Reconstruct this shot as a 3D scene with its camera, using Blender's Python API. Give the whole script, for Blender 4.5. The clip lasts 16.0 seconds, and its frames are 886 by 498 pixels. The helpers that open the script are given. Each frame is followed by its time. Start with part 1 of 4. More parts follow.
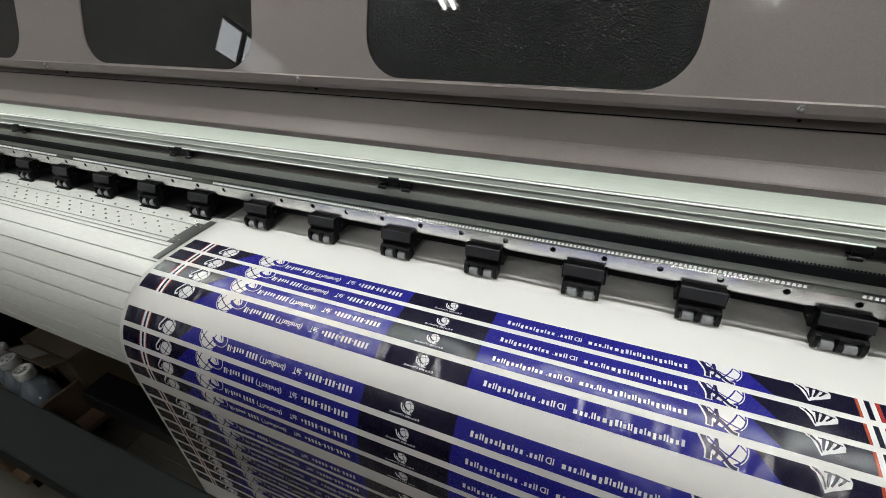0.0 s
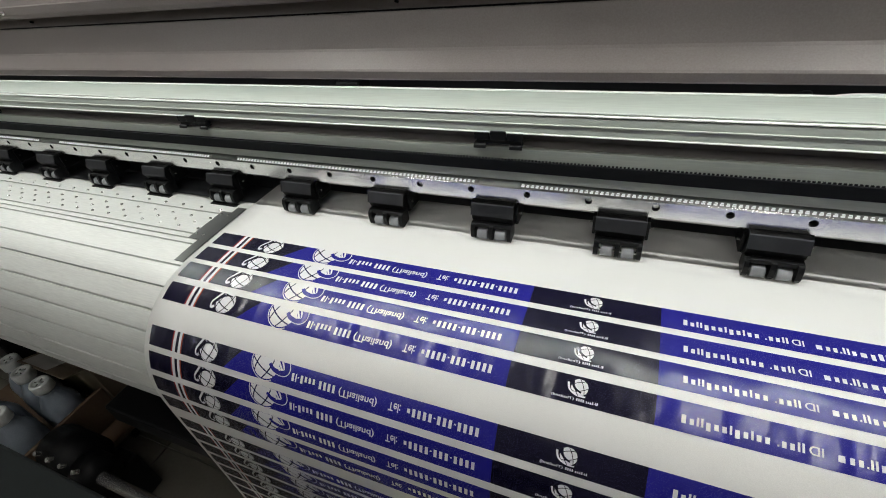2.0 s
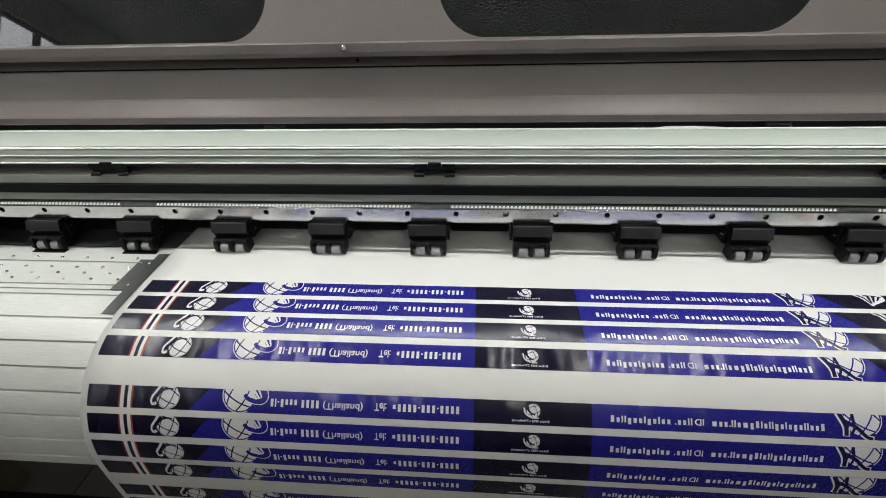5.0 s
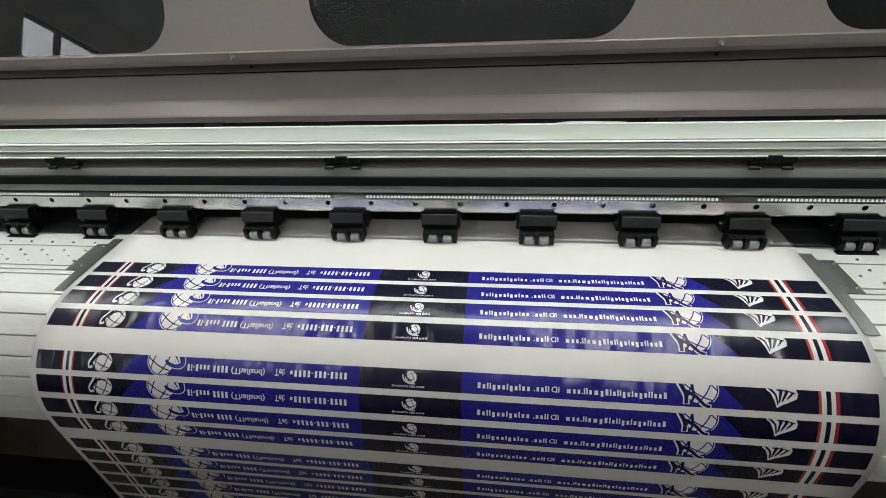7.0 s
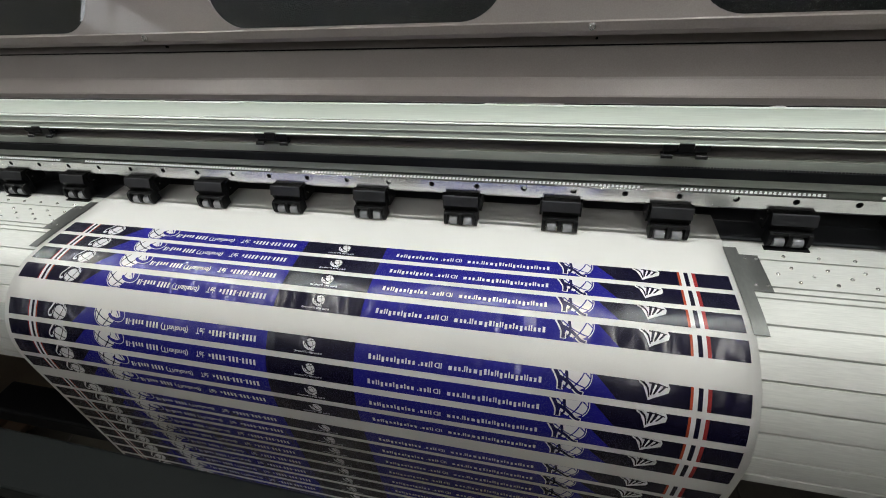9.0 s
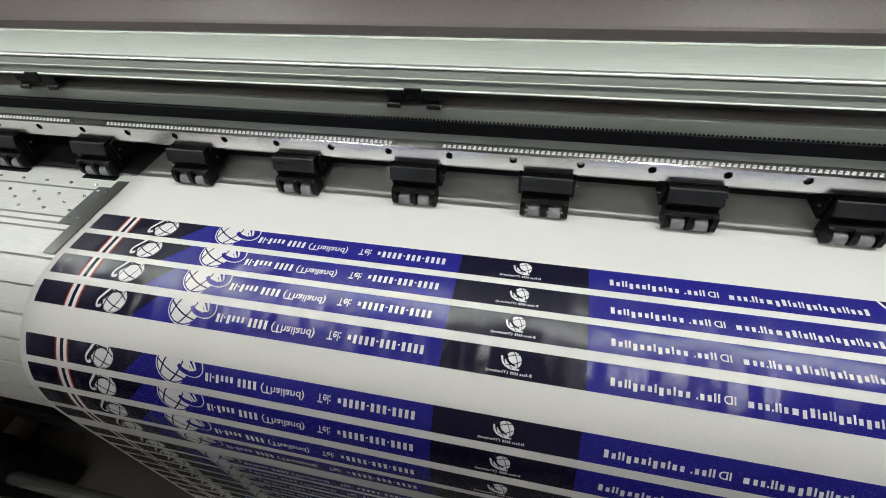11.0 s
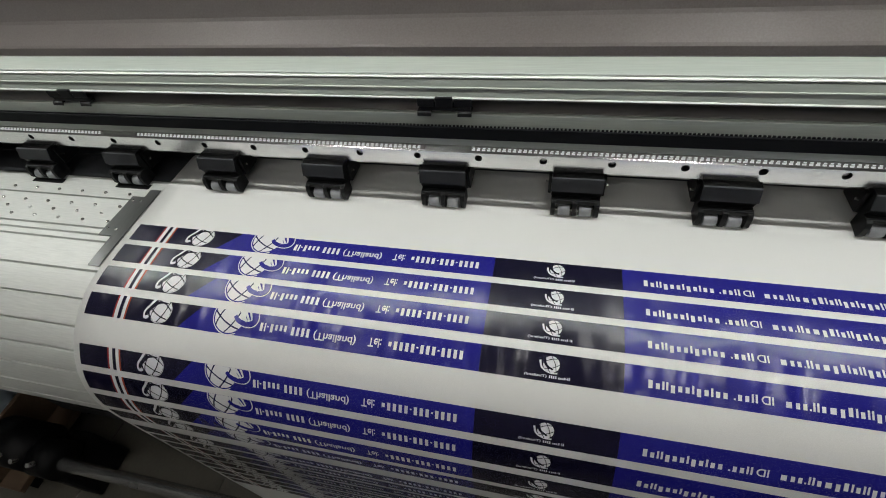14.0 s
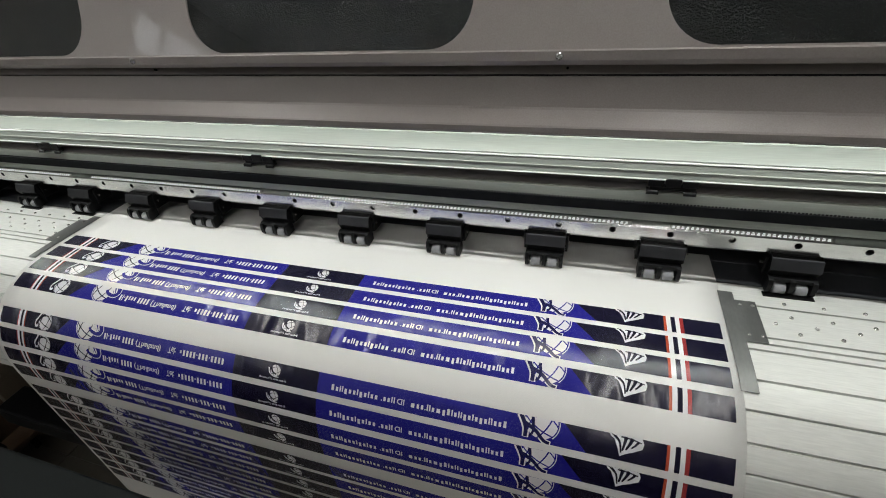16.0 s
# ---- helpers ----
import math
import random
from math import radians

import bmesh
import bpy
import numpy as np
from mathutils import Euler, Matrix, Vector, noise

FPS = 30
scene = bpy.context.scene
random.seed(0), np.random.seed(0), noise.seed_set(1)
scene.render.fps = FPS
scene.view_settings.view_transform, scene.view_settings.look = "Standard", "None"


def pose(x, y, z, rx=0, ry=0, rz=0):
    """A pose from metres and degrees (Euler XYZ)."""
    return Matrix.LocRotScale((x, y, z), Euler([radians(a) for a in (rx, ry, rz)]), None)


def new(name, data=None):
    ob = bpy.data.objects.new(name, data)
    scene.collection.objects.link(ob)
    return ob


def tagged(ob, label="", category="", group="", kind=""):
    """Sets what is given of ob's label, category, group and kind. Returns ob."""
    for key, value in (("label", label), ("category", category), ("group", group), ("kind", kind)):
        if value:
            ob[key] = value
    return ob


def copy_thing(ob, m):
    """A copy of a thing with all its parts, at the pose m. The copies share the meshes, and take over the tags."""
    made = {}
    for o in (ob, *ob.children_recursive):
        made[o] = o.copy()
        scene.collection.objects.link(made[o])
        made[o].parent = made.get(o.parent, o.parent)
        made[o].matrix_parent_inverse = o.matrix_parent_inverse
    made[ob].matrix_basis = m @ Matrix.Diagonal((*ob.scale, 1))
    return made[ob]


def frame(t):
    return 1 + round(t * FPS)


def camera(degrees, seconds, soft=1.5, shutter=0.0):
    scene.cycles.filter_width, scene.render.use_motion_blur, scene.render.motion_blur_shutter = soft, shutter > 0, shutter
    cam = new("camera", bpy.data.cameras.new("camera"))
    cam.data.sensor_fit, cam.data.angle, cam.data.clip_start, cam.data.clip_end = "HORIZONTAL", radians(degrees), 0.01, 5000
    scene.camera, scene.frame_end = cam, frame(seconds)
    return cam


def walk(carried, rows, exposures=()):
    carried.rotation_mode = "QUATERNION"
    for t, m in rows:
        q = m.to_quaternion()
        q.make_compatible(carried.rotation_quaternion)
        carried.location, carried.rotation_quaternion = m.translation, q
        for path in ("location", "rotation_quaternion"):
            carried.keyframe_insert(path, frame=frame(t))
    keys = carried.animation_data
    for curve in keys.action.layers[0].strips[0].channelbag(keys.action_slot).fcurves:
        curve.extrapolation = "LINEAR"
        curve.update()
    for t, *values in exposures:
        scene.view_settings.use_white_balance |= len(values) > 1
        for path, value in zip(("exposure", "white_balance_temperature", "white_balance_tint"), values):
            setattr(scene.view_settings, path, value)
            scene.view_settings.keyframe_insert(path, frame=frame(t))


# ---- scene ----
cam = camera(88.53, 16.0, soft=1.0)
# t, x, y, z, yaw, pitch, roll
ROWS = [
    (0.00, 0.1754, -0.3988, 1.3154, 25.43, -33.19, -3.41),
    (0.50, 0.1533, -0.3950, 1.3029, 25.93, -34.07, -5.18),
    (1.00, 0.0970, -0.3677, 1.2864, 26.25, -35.93, -5.95),
    (1.50, 0.0415, -0.3381, 1.2539, 26.96, -37.37, -6.86),
    (2.00, 0.0106, -0.3181, 1.2524, 26.57, -37.56, -8.19),
    (2.50, 0.0114, -0.3128, 1.2605, 25.90, -37.97, -9.61),
    (3.00, -0.0063, -0.3401, 1.2747, 20.68, -37.29, -8.53),
    (3.50, -0.0449, -0.3732, 1.2803, 13.84, -36.01, -5.73),
    (4.00, -0.0641, -0.3887, 1.2794, 9.01, -35.05, -3.49),
    (4.83, -0.0602, -0.4042, 1.2837, 5.65, -34.60, -2.18),
    (5.67, -0.0241, -0.4213, 1.2932, 4.21, -34.67, -1.92),
    (6.50, 0.0329, -0.4349, 1.3000, 5.64, -35.02, -2.62),
    (7.00, 0.0874, -0.4437, 1.3025, 8.35, -35.37, -3.61),
    (7.50, 0.1549, -0.4417, 1.3092, 11.09, -36.44, -4.44),
    (8.00, 0.2109, -0.4546, 1.3089, 13.03, -36.64, -4.40),
    (8.83, 0.2515, -0.4354, 1.3106, 15.62, -38.13, -5.25),
    (9.67, 0.2193, -0.3721, 1.3064, 17.41, -41.17, -6.60),
    (10.50, 0.1070, -0.3079, 1.2814, 17.22, -44.43, -6.47),
    (11.00, 0.0040, -0.2745, 1.2546, 16.16, -46.38, -5.46),
    (11.50, -0.0680, -0.2392, 1.2384, 16.22, -48.97, -4.86),
    (12.00, -0.1242, -0.2157, 1.2256, 16.64, -51.07, -4.48),
    (12.50, -0.1471, -0.1976, 1.2182, 16.93, -52.73, -4.98),
    (13.00, -0.1518, -0.1687, 1.2097, 18.62, -54.78, -7.42),
    (13.50, -0.1094, -0.1968, 1.2368, 18.74, -54.02, -9.02),
    (14.00, -0.0168, -0.2623, 1.2793, 18.90, -49.41, -9.30),
    (14.50, 0.0955, -0.3107, 1.2941, 19.61, -44.66, -8.45),
    (15.00, 0.1967, -0.3553, 1.2977, 20.76, -40.62, -7.32),
    (15.50, 0.2866, -0.3754, 1.2950, 21.38, -37.44, -6.44),
    (16.00, 0.3049, -0.3922, 1.3001, 20.24, -35.23, -5.55),
]
walk(cam, [(t, pose(x, y, z, 90 + pitch, 0, yaw) @ pose(0, 0, 0, 0, 0, roll)) for t, x, y, z, yaw, pitch, roll in ROWS],
     exposures=[(0.0, 0.09), (10.0, 0.07), (11.5, -0.12), (12.5, -0.26), (13.5, -0.36), (14.0, -0.29), (15.0, -0.03), (16.0, 0.04)])

# ---- light ----
world = bpy.data.worlds.new("world")
scene.world = world
world.use_nodes = True
world.node_tree.nodes["Background"].inputs[0].default_value = (0.75, 0.85, 1.0, 1)
world.node_tree.nodes["Background"].inputs[1].default_value = 0.15
LED_POWER = 740.0
LED_Y, LED_Z, LED_TILT = 0.0400, 1.1950, 0.0
RAIL_GLINT_POWER = 0.65
TUBE_POWER = 35.0
DAY_POWER = 6.0

# ---- materials ----


def nodes_of(name):
    m = bpy.data.materials.new(name)
    m.use_nodes = True
    nt = m.node_tree
    return m, nt, nt.nodes["Principled BSDF"]


def coords(nt, scale):
    tc = nt.nodes.new("ShaderNodeTexCoord")
    mp = nt.nodes.new("ShaderNodeMapping")
    mp.inputs["Scale"].default_value = scale
    nt.links.new(tc.outputs["Object"], mp.inputs[0])
    return mp.outputs[0]


def noise_of(nt, scale, stretch=(1, 1, 1), detail=3.0, rough=0.55):
    n = nt.nodes.new("ShaderNodeTexNoise")
    n.inputs["Scale"].default_value = scale
    n.inputs["Detail"].default_value = detail
    n.inputs["Roughness"].default_value = rough
    nt.links.new(coords(nt, stretch), n.inputs["Vector"])
    return n.outputs[0]


def ramp(nt, fac, lo, hi, a=0.3, b=0.7):
    r = nt.nodes.new("ShaderNodeMapRange")
    r.inputs[1].default_value, r.inputs[2].default_value = a, b
    r.inputs[3].default_value, r.inputs[4].default_value = lo, hi
    nt.links.new(fac, r.inputs[0])
    return r.outputs[0]


def mixed(nt, fac, a, b):
    m = nt.nodes.new("ShaderNodeMix")
    m.data_type = "RGBA"
    nt.links.new(fac, m.inputs[0])
    m.inputs[6].default_value, m.inputs[7].default_value = (*a, 1), (*b, 1)
    return m.outputs[2]


def bump(nt, height, strength, distance, normal=None):
    b = nt.nodes.new("ShaderNodeBump")
    b.inputs["Strength"].default_value = strength
    b.inputs["Distance"].default_value = distance
    nt.links.new(height, b.inputs["Height"])
    if normal is not None:
        nt.links.new(normal, b.inputs["Normal"])
    return b.outputs[0]


def surface(name, a, b, rough, metal=0.0, big=3.0, fine=300.0, stretch=(1, 1, 1), relief=0.0003, coat=0.0, spread=0.08, strength=0.3):
    """Two-scale surface: slow colour drift, fine grain in colour and relief, uneven gloss."""
    m, nt, p = nodes_of(name)
    slow, grain = noise_of(nt, big, stretch), noise_of(nt, fine, stretch)
    base = mixed(nt, ramp(nt, slow, 0, 1), a, b)
    mul = nt.nodes.new("ShaderNodeMix")
    mul.data_type, mul.blend_type = "RGBA", "MULTIPLY"
    mul.inputs[0].default_value = 1.0
    g = nt.nodes.new("ShaderNodeCombineColor")
    v = ramp(nt, grain, 0.92, 1.06)
    for i in range(3):
        nt.links.new(v, g.inputs[i])
    nt.links.new(base, mul.inputs[6])
    nt.links.new(g.outputs[0], mul.inputs[7])
    nt.links.new(mul.outputs[2], p.inputs["Base Color"])
    nt.links.new(ramp(nt, slow, max(rough - spread, 0.02), rough + spread), p.inputs["Roughness"])
    nt.links.new(bump(nt, grain, strength, relief), p.inputs["Normal"])
    p.inputs["Metallic"].default_value = metal
    p.inputs["Coat Weight"].default_value = coat
    p.inputs["Coat Roughness"].default_value = 0.04
    return m


def glow(name, colour, power):
    m, nt, p = nodes_of(name)
    p.inputs["Base Color"].default_value = (0.8, 0.8, 0.8, 1)
    p.inputs["Emission Color"].default_value = (*colour, 1)
    p.inputs["Emission Strength"].default_value = power
    return m


PAINT = surface("taupe_paint", (0.345, 0.312, 0.297), (0.372, 0.338, 0.322), 0.4, 0.0, 2.0, 900, relief=0.00004, coat=0.3)
SATIN = surface("taupe_satin", (0.350, 0.317, 0.303), (0.376, 0.342, 0.327), 0.34, 0.0, 2.0, 900, relief=0.00006, spread=0.04)
ALU = surface("brushed_aluminium", (0.56, 0.57, 0.55), (0.64, 0.65, 0.63), 0.34, 0.85, 4.0, 700, (0.05, 1, 1), 0.0001)
ALU_PALE = surface("anodised_pale", (0.335, 0.362, 0.325), (0.380, 0.407, 0.368), 0.48, 0.05, 3.0, 700, (0.05, 1, 1), 0.0001)
RAIL = surface("milled_rail", (0.70, 0.70, 0.69), (0.80, 0.80, 0.80), 0.2, 0.95, 9.0, 500, (0.15, 1, 1), 0.0001, spread=0.06)
POLISHED = surface("polished_edge", (0.55, 0.55, 0.55), (0.62, 0.62, 0.62), 0.2, 1.0, 9.0, 500, (0.15, 1, 1), 0.00002, spread=0.03, strength=0.1)
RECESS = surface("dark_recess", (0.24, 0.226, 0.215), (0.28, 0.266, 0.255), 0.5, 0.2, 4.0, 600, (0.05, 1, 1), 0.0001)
PLATEN = surface("platen_anodised", (0.62, 0.63, 0.60), (0.68, 0.69, 0.66), 0.5, 0.15, 3.0, 600, (0.1, 1, 1), 0.0001)
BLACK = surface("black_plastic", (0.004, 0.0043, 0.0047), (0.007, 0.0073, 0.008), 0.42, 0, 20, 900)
BELT = surface("belt_rubber", (0.007, 0.0075, 0.009), (0.011, 0.0115, 0.013), 0.7, 0, 20, 1200)
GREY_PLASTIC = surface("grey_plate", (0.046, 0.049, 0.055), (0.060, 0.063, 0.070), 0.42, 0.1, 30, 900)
ROLLER = surface("roller_rubber", (0.22, 0.225, 0.24), (0.28, 0.285, 0.30), 0.5, 0, 40, 900)
STEEL = surface("edge_guard_steel", (0.13, 0.135, 0.13), (0.20, 0.205, 0.20), 0.38, 0.65, 14, 400, (1, 0.3, 1), 0.0001, spread=0.1)
RIVET = surface("rivet_steel", (0.7, 0.7, 0.68), (0.8, 0.8, 0.78), 0.25, 0.9, 40, 900)
CHROME = surface("chrome", (0.80, 0.80, 0.80), (0.86, 0.86, 0.86), 0.22, 0.85, 8, 600)
DARK_BAR = surface("slate_enamel", (0.010, 0.0135, 0.0140), (0.014, 0.0175, 0.018), 0.55, 0, 3, 500)
DARK_BAR.node_tree.nodes["Principled BSDF"].inputs["Specular IOR Level"].default_value = 0.15
DARK_METAL = surface("dark_frame", (0.007, 0.007, 0.008), (0.011, 0.011, 0.012), 0.5, 0.0, 4, 500)
TILE = surface("beige_tile", (0.105, 0.097, 0.080), (0.135, 0.125, 0.103), 0.35, 0, 5, 120)
WALL = surface("room_plaster", (0.28, 0.273, 0.26), (0.33, 0.322, 0.308), 0.8, 0, 1.5, 80)
CEIL = surface("ceiling_board", (0.30, 0.30, 0.29), (0.36, 0.36, 0.35), 0.8, 0, 1.0, 60)
BOTTLE = surface("bottle_plastic", (0.20, 0.235, 0.28), (0.26, 0.295, 0.34), 0.35, 0, 12, 300)
CAP = surface("cap_plastic", (0.62, 0.64, 0.62), (0.72, 0.73, 0.71), 0.4, 0, 30, 500)
CARD = surface("cardboard", (0.15, 0.115, 0.08), (0.19, 0.15, 0.105), 0.85, 0, 9, 200)
for dark, shine in ((BLACK, 0.16), (BELT, 0.08), (GREY_PLASTIC, 0.3), (DARK_METAL, 0.12)):
    dark.node_tree.nodes["Principled BSDF"].inputs["Specular IOR Level"].default_value = shine
LABEL_PAPER = surface("label_paper", (0.40, 0.385, 0.35), (0.46, 0.445, 0.41), 0.7, 0, 9, 300)
WOOD = surface("timber", (0.085, 0.052, 0.03), (0.12, 0.076, 0.045), 0.7, 0, 6, 120, (0.2, 1, 1))
PAPER = surface("matte_paper", (0.745, 0.74, 0.715), (0.775, 0.77, 0.745), 0.42, 0, 6, 1500, relief=0.00003)
WIRE = surface("white_cable", (0.7, 0.7, 0.7), (0.78, 0.78, 0.78), 0.4, 0, 30, 300)
LED = glow("led_chip", (0.975, 1.0, 0.965), LED_POWER)
RAIL_GLINT = glow("led_reflection_glow", (0.96, 1.0, 0.97), RAIL_GLINT_POWER)
TUBE = glow("tube_glow", (1.0, 0.98, 0.94), TUBE_POWER)
DAY = glow("daylight", (0.92, 0.96, 1.0), DAY_POWER)


def ink(name, a):
    """Glossy print: wet sheen broken by fine grain and by the slow buckle of the sheet."""
    m, nt, p = nodes_of(name)
    p.inputs["Base Color"].default_value = (*a, 1)
    wave = noise_of(nt, 30.0, (1.0, 0.42, 0.42), 1.5, 0.5)
    grain = noise_of(nt, 1500.0, (1, 1, 1), 2.0, 0.6)
    b1 = bump(nt, wave, 1.0, 0.0080)
    nt.links.new(bump(nt, grain, 0.25, 0.00008, b1), p.inputs["Normal"])
    nt.links.new(ramp(nt, grain, 0.2, 0.3), p.inputs["Roughness"])
    p.inputs["Specular IOR Level"].default_value = 0.58
    return m


NAVY = ink("ink_navy", (0.0046, 0.0036, 0.0210))
NAVY2 = ink("ink_deep_blue", (0.010, 0.010, 0.070))
BLUE = ink("ink_blue", (0.0155, 0.0145, 0.225))
RED = ink("ink_red", (0.32, 0.03, 0.03))
RED2 = ink("ink_orange_red", (0.42, 0.07, 0.03))
WHITE_INK = surface("bare_paper", (0.74, 0.74, 0.74), (0.78, 0.78, 0.78), 0.4, 0, 6, 1500, relief=0.00003)


def pebbled():
    """Dark embossed pane under a smooth clear coat."""
    m, nt, p = nodes_of("pebbled_dark_pane")
    p.inputs["Base Color"].default_value = (0.005, 0.007, 0.007, 1)
    v = nt.nodes.new("ShaderNodeTexNoise")
    v.inputs["Scale"].default_value = 720.0
    v.inputs["Detail"].default_value = 1.5
    nt.links.new(coords(nt, (1, 1, 1)), v.inputs["Vector"])
    nt.links.new(bump(nt, v.outputs[0], 1.0, 0.0014), p.inputs["Normal"])
    p.inputs["Roughness"].default_value = 0.10
    p.inputs["Specular IOR Level"].default_value = 0.40
    p.inputs["Coat Weight"].default_value = 0.8
    p.inputs["Coat Roughness"].default_value = 0.015
    return m


PANE = pebbled()

# ---- mesh helpers ----


def empty(name):
    return new(name)


def part(name, bm, mat, parent=None, label="", smooth=False):
    """Links a bmesh as one mesh object under a thing or a part."""
    me = bpy.data.meshes.new(name)
    bmesh.ops.recalc_face_normals(bm, faces=bm.faces)
    bm.to_mesh(me)
    bm.free()
    for m in mat if isinstance(mat, (list, tuple)) else (mat,):
        me.materials.append(m)
    if smooth:
        me.shade_smooth()
    ob = new(name, me)
    if parent is not None:
        ob.parent = parent
    if label:
        ob["label"] = label
    return ob


def box(x0, x1, y0, y1, z0, z1, bevel=0.0, bm=None):
    b = bmesh.new()
    bmesh.ops.create_cube(b, size=1.0)
    for v in b.verts:
        v.co = ((x0 + x1) / 2 + v.co.x * (x1 - x0), (y0 + y1) / 2 + v.co.y * (y1 - y0), (z0 + z1) / 2 + v.co.z * (z1 - z0))
    if bevel:
        bmesh.ops.bevel(b, geom=b.edges[:], offset=bevel, segments=2, affect="EDGES", profile=0.5)
    if bm is None:
        return b
    return join(bm, b)


def join(a, b):
    me = bpy.data.meshes.new("tmp")
    b.to_mesh(me)
    b.free()
    a.from_mesh(me)
    bpy.data.meshes.remove(me)
    return a


def prism(x0, x1, yz):
    """A closed outline in y and z drawn out along x."""
    b = bmesh.new()
    l = [b.verts.new((x0, y, z)) for y, z in yz]
    r = [b.verts.new((x1, y, z)) for y, z in yz]
    n = len(yz)
    for i in range(n):
        b.faces.new((l[i], l[(i + 1) % n], r[(i + 1) % n], r[i]))
    b.faces.new(l[::-1])
    b.faces.new(r)
    return b


def sheet(xs, yz, thick):
    """An open profile in y and z drawn out along x, with a thickness behind it."""
    b = bmesh.new()
    pts = np.array(yz, float)
    tan = np.gradient(pts, axis=0)
    tan /= np.linalg.norm(tan, axis=1)[:, None]
    back = pts + thick * np.stack([tan[:, 1], -tan[:, 0]], 1)
    grids = []
    for p in (pts, back):
        grids.append([[b.verts.new((x, y, z)) for y, z in p] for x in xs])
    m, n = len(xs), len(pts)
    for g in grids:
        for i in range(m - 1):
            for j in range(n - 1):
                b.faces.new((g[i][j], g[i + 1][j], g[i + 1][j + 1], g[i][j + 1]))
    f, k = grids
    for j in range(n - 1):
        for i in (0, m - 1):
            b.faces.new((f[i][j], f[i][j + 1], k[i][j + 1], k[i][j]))
    for i in range(m - 1):
        for j in (0, n - 1):
            b.faces.new((f[i][j], f[i + 1][j], k[i + 1][j], k[i][j]))
    return b


def rod(a, b, r, seg=20, r2=None):
    bm = bmesh.new()
    a, b = Vector(a), Vector(b)
    bmesh.ops.create_cone(bm, cap_ends=True, segments=seg, radius1=r, radius2=r if r2 is None else r2, depth=(b - a).length)
    bmesh.ops.transform(bm, matrix=Matrix.Translation((a + b) / 2) @ (b - a).to_track_quat("Z", "Y").to_matrix().to_4x4(), verts=bm.verts)
    return bm


def lathe(outline, seg=28):
    """Radius and height pairs turned about z."""
    b = bmesh.new()
    rings = []
    for r, z in outline:
        rings.append([b.verts.new((r * math.cos(2 * math.pi * i / seg), r * math.sin(2 * math.pi * i / seg), z)) for i in range(seg)])
    for p, q in zip(rings, rings[1:]):
        for i in range(seg):
            b.faces.new((p[i], p[(i + 1) % seg], q[(i + 1) % seg], q[i]))
    b.faces.new(rings[0][::-1])
    b.faces.new(rings[-1])
    return b


def dome(x, y, z, r, h, bm, seg=10):
    rings = [[bm.verts.new((x + r * s * math.cos(2 * math.pi * i / seg), y + r * s * math.sin(2 * math.pi * i / seg), z + h * c)) for i in range(seg)]
             for s, c in ((1.0, 0.0), (0.85, 0.6), (0.45, 0.95))]
    for p, q in zip(rings, rings[1:]):
        for i in range(seg):
            bm.faces.new((p[i], p[(i + 1) % seg], q[(i + 1) % seg], q[i]))
    bm.faces.new(rings[-1])
    return bm


X0, X1 = -2.0, 1.6        # ends of the machine
Z = 0.95                  # height of the flat platen

# ---- the room ----
RX0, RX1, RY0, RY1, RZ = -3.2, 3.2, -4.0, 1.2, 3.0


